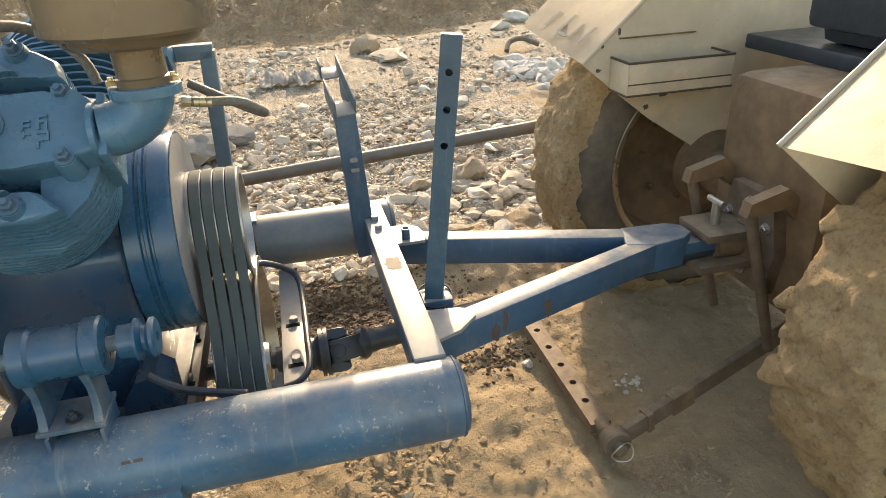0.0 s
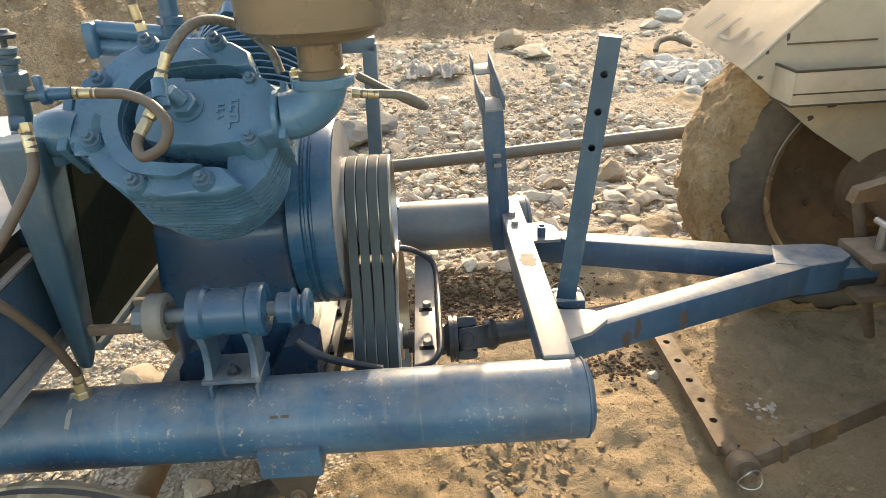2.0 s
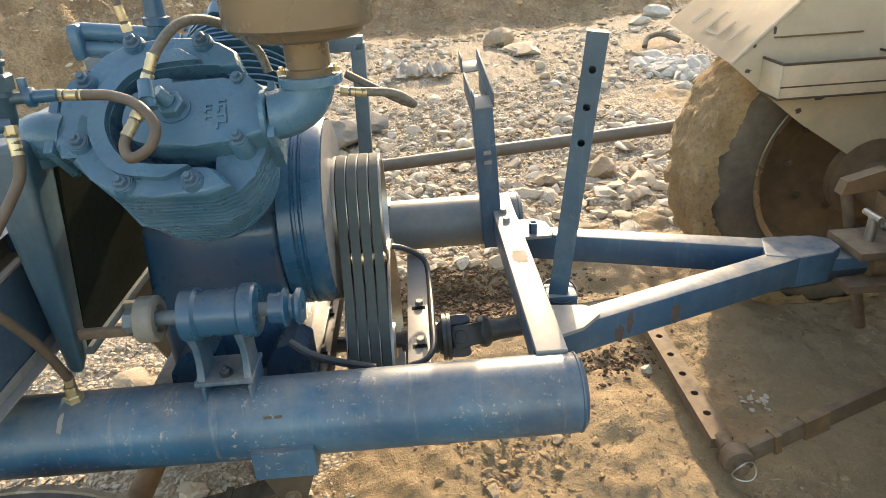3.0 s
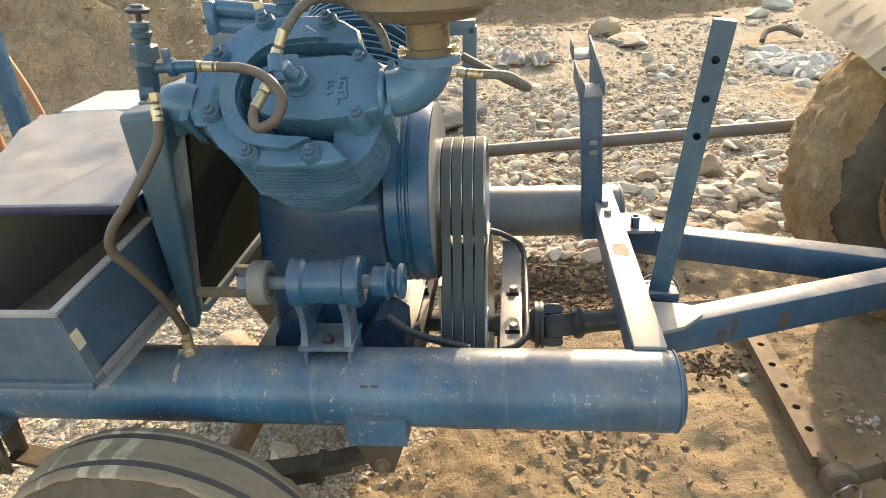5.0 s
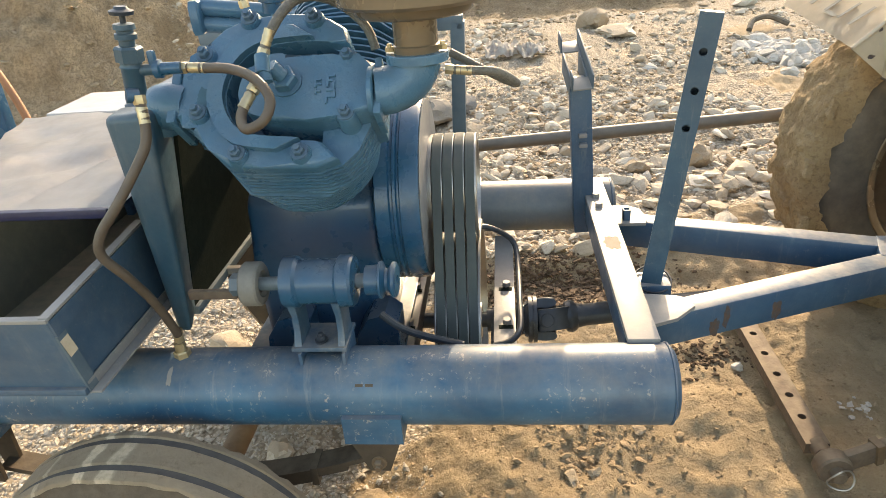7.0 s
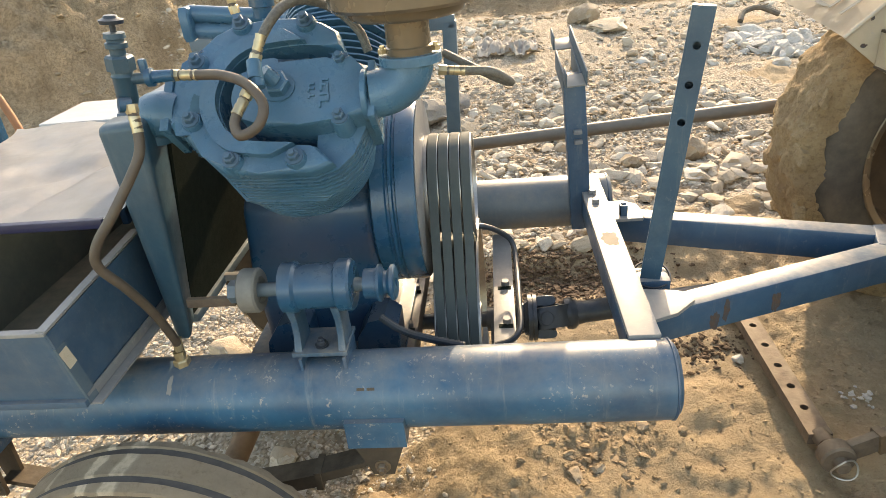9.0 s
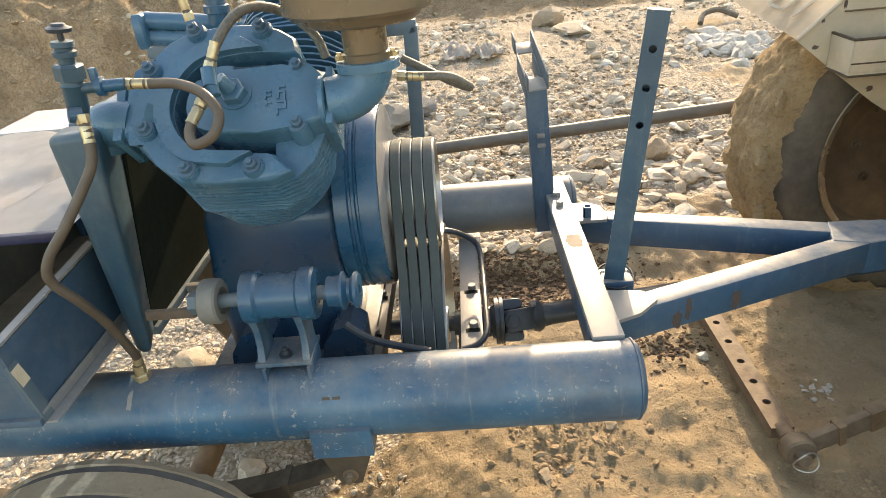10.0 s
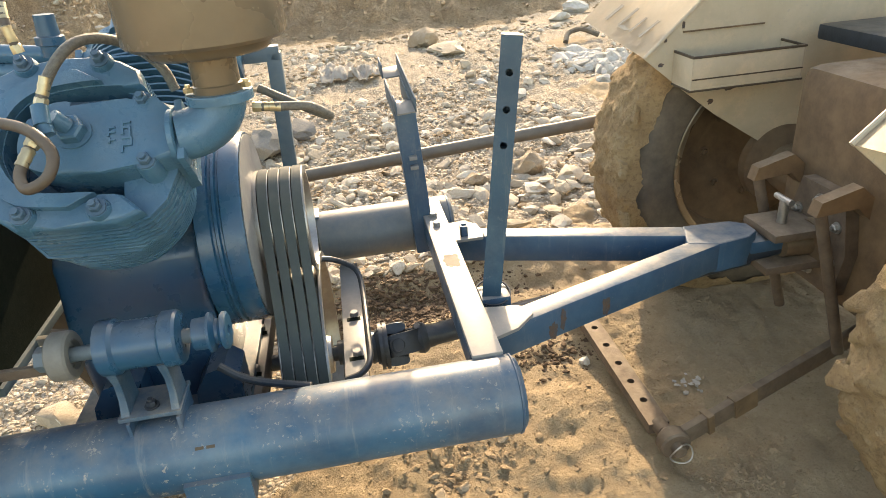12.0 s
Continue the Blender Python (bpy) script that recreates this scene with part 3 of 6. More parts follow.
def tank(y, x0, x1, mat):
    bm = bmesh.new()
    lathe(bm, (x0, y, TANK_Z), (1, 0, 0), [(0, 0), (0, TANK_R - 0.012), (0.012, TANK_R), (x1 - x0 - 0.030, TANK_R), (x1 - x0 - 0.030, 0)], 64)
    t = part("tank", bm, mat, trailer, "weathered steel air tank forming a chassis rail")
    bm = bmesh.new()
    L = 0.030
    lathe(bm, (x1 - L, y, TANK_Z), (1, 0, 0), [(0, 0), (0, TANK_R - 0.0002), (0.012, TANK_R - 0.0004), (0.022, TANK_R - 0.004), (0.029, TANK_R - 0.011), (0.033, TANK_R - 0.035), (0.035, 0)], 64)
    part("end_cap", bm, mat, t)
    bm = bmesh.new()
    lathe(bm, (x1 - 0.013, y, TANK_Z), (1, 0, 0), [(-0.003, TANK_R - 0.002), (-0.001, TANK_R + 0.0012), (0.002, TANK_R + 0.0012), (0.004, TANK_R - 0.002)], 64, True)
    part("weld_bead", bm, BLUE_FRAME, t)
    return t


near_tank, far_tank = tank(0.0, -2.6, 0.006, BLUE_PIPE), tank(FAR_Y, -2.6, 0.022, TANK_GREY)

# cross channel at the front of the tanks
bm = bmesh.new()
box(bm, (-0.085, 0.035, DECK - 0.012), (-0.018, FAR_Y - 0.02, DECK + 0.002), 0.003)
crossbar = part("crossbar", bm, PALE_STEEL, trailer, "pale worn top of a channel crossbar with a rust stain")
for x in (-0.085, -0.026):
    bm = bmesh.new()
    box(bm, (x, 0.06, DECK - 0.075), (x + 0.008, FAR_Y - 0.06, DECK - 0.012), 0.002)
    part("flange", bm, BLUE_FRAME, crossbar, "blue channel flange")
def stain(parent, o, ex, ey, n, w, h, seed, mat=None, label="brown rust stain"):
    """A thin crust of rust with a ragged outline."""
    bm = bmesh.new()
    pts = []
    for k in range(56):
        a = 2 * math.pi * k / 56
        q = 1 + 0.45 * fbm(math.cos(a) * 1.7, math.sin(a) * 1.7, seed, 4)
        pts.append((w * q * math.cos(a), h * q * math.sin(a)))
    prism(bm, pts, o, ex, ey, n, 0.0006)
    return part("rust_stain" if "rust" in label else "worn_patch", bm, mat or STAIN, parent, label)


TA = radians(128)
TN = Vector((0, math.cos(TA), math.sin(TA)))
TU = Vector((0, -math.sin(TA), math.cos(TA)))
stain(near_tank, Vector((-1.045, 0, TANK_Z)) + TN * (TANK_R - 0.0003), (Vector((1, 0, 0)) - TU * 0.35).normalized(), TU, TN, 0.006, 0.020, 13.0, PALE_STEEL, "pale scraped patch")
for x in (-0.637, -0.616):
    bm = bmesh.new()
    MA = radians(142)
    MN = Vector((0, math.cos(MA), math.sin(MA)))
    prism(bm, [(-0.008, -0.003), (0.008, -0.003), (0.008, 0.003), (-0.008, 0.003)], Vector((x, 0, TANK_Z)) + MN * (TANK_R - 0.0002), (1, 0, 0), (0, -math.sin(MA), math.cos(MA)), MN, 0.0007)
    part("stamped_mark", bm, SPRING_BROWN, near_tank, "small dark stamped bar")
stain(crossbar, (-0.050, 0.47, DECK + 0.0021), (1, 0, 0), (0, 1, 0), (0, 0, 1), 0.023, 0.038, 1.0)
for y in (0.775, 0.705):
    bolt(crossbar, (-0.055, y, DECK - 0.001), (0, 0, 1), 0.012, mat=DUSTY_STEEL, stud=False)


def arm(a, b, w, h):
    """Box-section drawbar arm from a to b, both on its top face's middle."""
    bm = bmesh.new()
    a, b = Vector(a), Vector(b)
    d = (b - a).normalized()
    s = Vector((-d.y, d.x, 0)).normalized()
    n = d.cross(s)
    n = -n if n.z > 0 else n
    prism(bm, [(-w / 2, 0), (w / 2, 0), (w / 2, h), (-w / 2, h)], a, s, n, d, (b - a).length)
    bmesh.ops.bevel(bm, geom=bm.edges[:], offset=0.005, segments=2, profile=0.5, affect="EDGES")
    return part("drawbar_arm", bm, BLUE_FRAME, trailer, "blue box-section drawbar arm with dusty top")


near_arm = arm((-0.02, 0.200, 0.605), (0.735, 0.470, 0.605), 0.062, 0.085)
AD = Vector((0.755, 0.270, 0.0)).normalized()
AN = Vector((AD.y, -AD.x, 0.0))
for q, dz, w, h, seed in ((0.175, 0.060, 0.014, 0.022, 3.0), (0.205, 0.040, 0.009, 0.030, 5.0), (0.345, 0.050, 0.012, 0.030, 7.0)):
    stain(near_arm, Vector((-0.02, 0.200, 0.605 - dz)) + AD * q + AN * 0.0308, AD, (0, 0, 1), AN, w, h, seed, RUST_PATCH)
arm((-0.02, 0.745, 0.605), (0.700, 0.515, 0.605), 0.062, 0.085)
bm = bmesh.new()
prism(bm, [(-0.022, 0.135), (0.05, 0.165), (0.10, 0.215), (0.095, 0.245), (0.07, 0.262), (-0.022, 0.275)], (0, 0, 0.606), (1, 0, 0), (0, 1, 0), (0, 0, 1), 0.009, 0.002)
part("gusset", bm, DUSTY_STEEL, trailer, "bent gusset plate with weld marks")
bm = bmesh.new()
prism(bm, [(-0.022, 0.66), (0.075, 0.66), (0.085, 0.69), (0.075, 0.76), (0.04, 0.79), (-0.022, 0.79)], (0, 0, 0.606), (1, 0, 0), (0, 1, 0), (0, 0, 1), 0.009, 0.002)
far_gusset = part("gusset", bm, DUSTY_STEEL, trailer, "bent gusset plate with weld marks")
bm = bmesh.new()
box(bm, (0.012, 0.678, 0.613), (0.016, 0.703, 0.648), 0.001)
box(bm, (0.012, 0.678, 0.613), (0.034, 0.682, 0.648), 0.001)
box(bm, (0.012, 0.699, 0.613), (0.034, 0.703, 0.648), 0.001)
part("lug", bm, BLUE_FRAME, far_gusset)
# drawbar nose with its hitch tongue
bm = bmesh.new()
prism(bm, [(0.62, 0.45), (0.70, 0.425), (0.80, 0.44), (0.84, 0.47), (0.84, 0.52), (0.80, 0.55), (0.66, 0.56)], (0, 0, 0.515), (1, 0, 0), (0, 1, 0), (0, 0, 1), 0.092, 0.006)
nose = part("drawbar_nose", bm, BLUE_FRAME, trailer)
bm = bmesh.new()
box(bm, (0.80, 0.455, 0.535), (0.98, 0.525, 0.575), 0.008)
part("hitch_tongue", bm, BLUE_FRAME, nose)


def holed_bar(name, p, d, face, w, length, holes, r, mat, parent, label=""):
    """Square tube from p along d; its side towards face carries through holes at the given distances."""
    bm = bmesh.new()
    p, d = Vector(p), Vector(d).normalized()
    face = Vector(face)
    n = (face - d * face.dot(d)).normalized()
    s = d.cross(n)
    h = w / 2

    def side(nn, ss, at):
        o = p + nn * h
        V = lambda a, b: bm.verts.new(o + ss * a + d * b)  # noqa: E731
        cuts = [0.0]
        for c in at:
            cuts += [c - h, c + h]
        cuts.append(length)
        for k in range(0, len(cuts), 2):
            bm.faces.new((V(-h, cuts[k]), V(h, cuts[k]), V(h, cuts[k + 1]), V(-h, cuts[k + 1])))
        for c in at:
            N = 20
            ring, edge, deep = [], [], []
            for k in range(N):
                a = 2 * math.pi * k / N + math.pi / N
                ca, sa = math.cos(a), math.sin(a)
                q = h / max(abs(ca), abs(sa))
                ring.append(V(ca * r, c + sa * r))
                edge.append(V(ca * q, c + sa * q))
                deep.append(bm.verts.new(o + ss * ca * r + d * (c + sa * r) - nn * 0.006))
            for k in range(N):
                j = (k + 1) % N
                bm.faces.new((ring[k], ring[j], edge[j], edge[k]))
                bm.faces.new((deep[k], deep[j], ring[j], ring[k]))
            for sx, sy in ((-1, -1), (1, -1), (1, 1), (-1, 1)):
                near = sorted(edge, key=lambda v: (v.co - (o + ss * sx * h + d * (c + sy * h))).length)[:2]
                bm.faces.new((near[0], near[1], V(sx * h, c + sy * h)))

    side(n, s, holes)
    side(-n, -s, [])
    side(s, -n, [])
    side(-s, n, [])
    for q in (0.0, length):
        bm.faces.new([bm.verts.new(p + d * q + n * h * a + s * h * b) for a, b in ((-1, -1), (1, -1), (1, 1), (-1, 1))])
    bmesh.ops.remove_doubles(bm, verts=bm.verts[:], dist=0.0005)
    corner = {v for v in bm.verts if abs(abs((v.co - p).dot(n)) - h) < 1e-4 and abs(abs((v.co - p).dot(s)) - h) < 1e-4}
    rims = [e for e in bm.edges if e.verts[0] in corner and e.verts[1] in corner and abs((e.verts[0].co - e.verts[1].co).normalized().dot(d)) > 0.99]
    bmesh.ops.bevel(bm, geom=rims, offset=0.009, segments=3, profile=0.5, affect="EDGES")
    return part(name, bm, mat, parent, label)


# drilled prop leg that leans in its socket
leg = holed_bar("prop_leg", (0.021, 0.344, 0.555), (0.077, 0.015, 0.63), (-0.25, -1, 0.2), 0.047, 0.692, [0.449, 0.531, 0.613], 0.0085, LEG, trailer, "blue drilled square-tube prop leg")
bm = bmesh.new()
hose(bm, [(0.03 + 0.045 * math.cos(a), 0.345 + 0.045 * math.sin(a), 0.61 + 0.012 * math.sin(a)) for a in [k * 0.45 for k in range(15)]], 0.003, 6, 2)
part("retaining_ring", bm, DARK_STEEL, leg)
bm = bmesh.new()
box(bm, (-0.005, 0.310, 0.520), (0.070, 0.380, 0.612), 0.004)
part("socket", bm, BLUE_FRAME, leg)

# upright with the forked rest
bm = bmesh.new()
box(bm, (-0.031, -0.025, 0.0), (0.031, 0.025, 0.485), 0.003, pose(-0.084, 0.812, 0.525, -1, -3.0, 0))
upright = part("upright", bm, BLUE_FRAME, trailer, "blue rectangular upright with forked rest")
for z in (0.285, 0.315):
    bm = bmesh.new()
    box(bm, (-0.012, -0.043, z), (0.012, -0.024, z + 0.012), 0.002, pose(-0.082, 0.812, 0.525, -1, -3.0, 0))
    part("clip", bm, DUSTY_STEEL, upright)
bm = bmesh.new()
M = pose(-0.116, 0.803, 1.020, 20, -3, 4) @ Matrix.Diagonal((0.86, 0.92, 1, 1))
box(bm, (0.030, -0.085, 0.0), (0.035, 0.185, 0.046), 0.0015, M)
box(bm, (-0.035, -0.085, 0.0), (-0.030, -0.045, 0.046), 0.0015, M)
box(bm, (-0.035, 0.13, 0.0), (-0.030, 0.185, 0.046), 0.0015, M)
box(bm, (-0.030, -0.02, -0.06), (-0.025, 0.125, 0.005), 0.001, M)
box(bm, (0.025, -0.02, -0.06), (0.030, 0.125, 0.005), 0.001, M)
fork = part("fork", bm, BLUE_GREY, upright, "pale-edged channel fork open upwards")
for y in (-0.085, 0.125):
    bm = bmesh.new()
    box(bm, (-0.030, y, 0.0), (0.030, y + 0.062, 0.005), 0.001, M)
    part("web", bm, PALE_STEEL, fork)

# guard frame over the far tank
bm = bmesh.new()
box(bm, (-0.021, -0.021, 0.0), (0.021, 0.021, 0.53), 0.004, pose(-0.478, FAR_Y, 0.64, 0, 2.2, 0))
box(bm, (-0.62, FAR_Y - 0.021, 1.145), (-0.441, FAR_Y + 0.021, 1.187), 0.004)
box(bm, (-1.25, FAR_Y - 0.021, 1.145), (-0.62, FAR_Y + 0.021, 1.187), 0.004)
box(bm, (-1.25, FAR_Y - 0.021, 0.64), (-1.208, FAR_Y + 0.021, 1.145), 0.004)
guard = part("guard_frame", bm, BLUE_GREY, trailer, "greyed blue square-tube guard frame")
bm = bmesh.new()
box(bm, (-0.54, FAR_Y - 0.04, 0.648), (-0.41, FAR_Y + 0.04, 0.656), 0.002)
part("foot_plate", bm, BLUE_FRAME, guard)

# cross angles that carry the drive
for x, y0, y1, w in ((-0.340, 0.10, 0.86, 0.058), (-0.600, 0.10, 0.86, 0.058)):
    bm = bmesh.new()
    box(bm, (x - w / 2, y0, 0.478), (x + w / 2, y1, 0.486), 0.002)
    box(bm, (x + w / 2 - 0.007, y0, 0.43), (x + w / 2, y1, 0.478), 0.002)
    ang = part("cross_angle", bm, DUSTY_STEEL, trailer, "dusty steel cross angle with slot shade set on in black")
    for y in (0.34, 0.53):
        bolt(ang, (x + 0.006, y, 0.486), (0, 0, 1), 0.013, mat=DUSTY_STEEL, washer=False, stud=False)
        # thin black plate beside the bolt head paints in the slot's shadow
        bm = bmesh.new()
        box(bm, (x - 0.016, y - 0.022, 0.4862), (x + 0.022, y - 0.006, 0.4875), 0.0)
        part("slot_shade", bm, BLACK, ang)


def wheel(y, s):
    """Road wheel whose outer side faces s along y."""
    c = Vector((-1.072, y, 0.220))
    bm = bmesh.new()
    R, w = 0.366, 0.066
    prof = [(-w, 0.230), (-w - 0.012, 0.270), (-w - 0.010, 0.310), (-w + 0.006, R - 0.034), (-w + 0.010, R - 0.016), (-w - 0.002, R - 0.011), (-w + 0.001, R - 0.004)]
    for g in (-0.034, 0.036):
        prof += [(g - 0.018, R - 0.001), (g - 0.010, R), (g - 0.008, R - 0.006), (g + 0.008, R - 0.006), (g + 0.010, R)]
    prof += [(w - 0.001, R - 0.004), (w + 0.002, R - 0.011), (w - 0.010, R - 0.016), (w - 0.006, R - 0.034), (w + 0.010, 0.310), (w + 0.012, 0.270), (w, 0.230)]
    lathe(bm, c, (0, 1, 0), prof, 120, True)
    for v in bm.verts:
        d = v.co - c
        r = math.hypot(d.x, d.z)
        if r > 0.31:
            a = math.atan2(d.z, d.x)
            rag = noise.noise(Vector((a * 9, d.y * 6, 1.0))) + 0.6 * noise.noise(Vector((a * 31, d.y * 9, 4.0)))
            if abs(d.y) > w - 0.012:
                v.co.y -= math.copysign(0.014 * abs(rag), d.y)
            v.co += Vector((d.x, 0, d.z)) / r * 0.0025 * rag
    wh = part("tyre", bm, TYRE, trailer, "bald dusty trailer tyre")
    for g in (-0.034, 0.036):
        bm = bmesh.new()
        lathe(bm, c + Vector((0, g, 0)), (0, 1, 0), [(-0.0085, R - 0.010), (-0.008, R - 0.0045), (0.008, R - 0.0045), (0.0085, R - 0.010)], 120, True)
        part("tread_band", bm, GROOVE, wh, "dark worn tread groove")
    bm = bmesh.new()
    lathe(bm, c, (0, s, 0), [(-0.07, 0.218), (-0.06, 0.19), (0.02, 0.185), (0.03, 0.12), (0.055, 0.09), (0.055, 0), (0.04, 0), (0.035, 0.085), (0.015, 0.115), (0.005, 0.175), (-0.06, 0.18), (-0.075, 0.21)], 48)
    rim = part("rim", bm, BROWN, wh)
    bm = bmesh.new()
    lathe(bm, c + Vector((0, -s * (w + 0.010), 0)), (0, -s, 0), [(0, 0.10), (0, 0.340), (0.004, 0.336), (0.006, 0.27), (0.004, 0.10)], 72, True)
    part("inner_sidewall", bm, SPRING_BROWN, wh, "dark muddy inner sidewall")
    bm = bmesh.new()
    rows = [(-0.007, 0.353), (-0.002, 0.334), (0.0135, 0.311), (0.0155, 0.270), (0.003, 0.232), (0.000, 0.232), (0.012, 0.270), (0.010, 0.310), (-0.006, 0.332), (-0.011, 0.350)]
    lathe(bm, c, (0, s, 0), [(w + a, q) for a, q in rows], 160, True)
    for v in bm.verts:
        d = Vector((v.co.x - c.x, 0, v.co.z - c.z))
        if d.length > 0.345:
            a = math.atan2(d.z, d.x)
            v.co += d.normalized() * (0.005 * noise.noise(Vector((a * 14, 2.0, y))) + 0.004 * noise.noise(Vector((a * 45, 5.0, y))))
    part("outer_sidewall", bm, SIDEWALL, wh, "cracked brown outer sidewall")
    for k in range(5):
        a = 2 * math.pi * k / 5
        bolt(rim, c + Vector((0.065 * math.cos(a), s * 0.055, 0.065 * math.sin(a))), (0, s, 0), 0.010, "wheel_nut", BROWN, False)


wheel(-0.222, -1)
wheel(1.145, 1)
bm = bmesh.new()
rod(bm, (-1.072, -0.19, 0.220), (-1.072, 1.11, 0.220), 0.032, 16)
part("axle", bm, BROWN, trailer)


def spring(y):
    bm = bmesh.new()
    for k in range(4):
        L = 0.46 - 0.085 * k
        pts = [(-1.07 + L * u, y, 0.312 - 0.012 * k + 0.075 * (L * u / 0.46) ** 2 + 0.024 * L * u / 0.46) for u in [i / 8 for i in range(-8, 9)]]
        for (x0, _, z0), (x1, _, z1) in zip(pts, pts[1:]):
            vs = [bm.verts.new((x, y + s * 0.027, z + dz)) for x, z in ((x0, z0), (x1, z1)) for dz in (0, 0.0125) for s in (-1, 1)]
            for f in ((0, 1, 5, 4), (2, 6, 7, 3), (0, 4, 6, 2), (1, 3, 7, 5), (0, 2, 3, 1), (4, 5, 7, 6)):
                bm.faces.new([vs[i] for i in f])
    sp = part("leaf_spring", bm, SPRING_BROWN, trailer, "rusty dusty leaf spring")
    bm = bmesh.new()
    box(bm, (-1.11, y - 0.035, 0.200), (-1.03, y + 0.035, 0.330), 0.004)
    part("axle_clamp", bm, SPRING_BROWN, sp)
    bm = bmesh.new()
    box(bm, (-0.782, y - 0.031, 0.326), (-0.766, y + 0.031, 0.378), 0.002)
    part("leaf_clip", bm, SPRING_BROWN, sp)
    for x, zp in ((-1.53, 0.380), (-0.615, 0.425)):
        bm = bmesh.new()
        prism(bm, [(-0.062, 0.0), (0.062, 0.0), (0.062, -0.068), (-0.062, -0.068)], (x, y - 0.066, TANK_Z - 0.012), (1, 0, 0), (0, 0, 1), (0, 1, 0), 0.13, 0.004)
        hg = part("spring_hanger", bm, BLUE_PIPE, trailer, "blue folded spring hanger under the tank")
        bm = bmesh.new()
        top = 0.055 if x > -1 else 0.030
        prism(bm, [(-top, 0.0), (top, 0.0), (0.024, zp - 0.512), (-0.020, zp - 0.512)], (x, y - 0.056, 0.487), (1, 0, 0), (0, 0, 1), (0, 1, 0), 0.012, 0.002)
        prism(bm, [(-top, 0.0), (top, 0.0), (0.024, zp - 0.512), (-0.020, zp - 0.512)], (x, y + 0.004, 0.487), (1, 0, 0), (0, 0, 1), (0, 1, 0), 0.012, 0.002)
        part("hanger_cheek", bm, SPRING_BROWN, hg)
        bolt(hg, (x + 0.002, y - 0.056, zp), (0, -1, 0), 0.012, "pivot_bolt", BROWN)


spring(-0.03)
spring(FAR_Y + 0.03)

# brace tube below the tank
bm = bmesh.new()
rod(bm, (-0.86, 0.03, 0.50), (-0.93, 0.46, 0.16), 0.028, 14)
part("brace", bm, BROWN, trailer)


# ---- compressor ----
comp = thing("air_compressor", (-0.76, MID_Y, 0.49), "blue cast V-type air compressor with finned cylinders and flywheel", "compressor")
CRANK = Vector((-0.76, MID_Y, 0.82))
SHAFT_Z = 0.834
bm = bmesh.new()
prism(bm, [(-0.20, -0.34), (0.20, -0.34), (0.20, -0.10), (0.185, 0.06), (0.06, 0.15), (-0.06, 0.15), (-0.185, 0.06), (-0.20, -0.10)], (-0.945, MID_Y, 0.82), (0, 1, 0), (0, 0, 1), (1, 0, 0), 0.315)
bmesh.ops.bevel(bm, geom=bm.edges[:], offset=0.022, segments=3, profile=0.5, affect="EDGES")
crankcase = part("crankcase", bm, BLUE_CASE, comp, "deep blue smooth crankcase")
bm = bmesh.new()
box(bm, (-0.99, 0.20, 0.486), (-0.59, 0.72, 0.505), 0.004)
part("mounting_plate", bm, BLUE_FRAME, crankcase)
bm = bmesh.new()
rod(bm, (-0.66, MID_Y, SHAFT_Z), (-0.41, MID_Y, SHAFT_Z), 0.028, 20)
part("crankshaft", bm, DARK_STEEL, comp)


def round_line(pts):
    """The outline pts with its corners smoothed."""
    return [(p.x, p.y) for p in smooth_path([(x, y, 0) for x, y in pts], 4)]


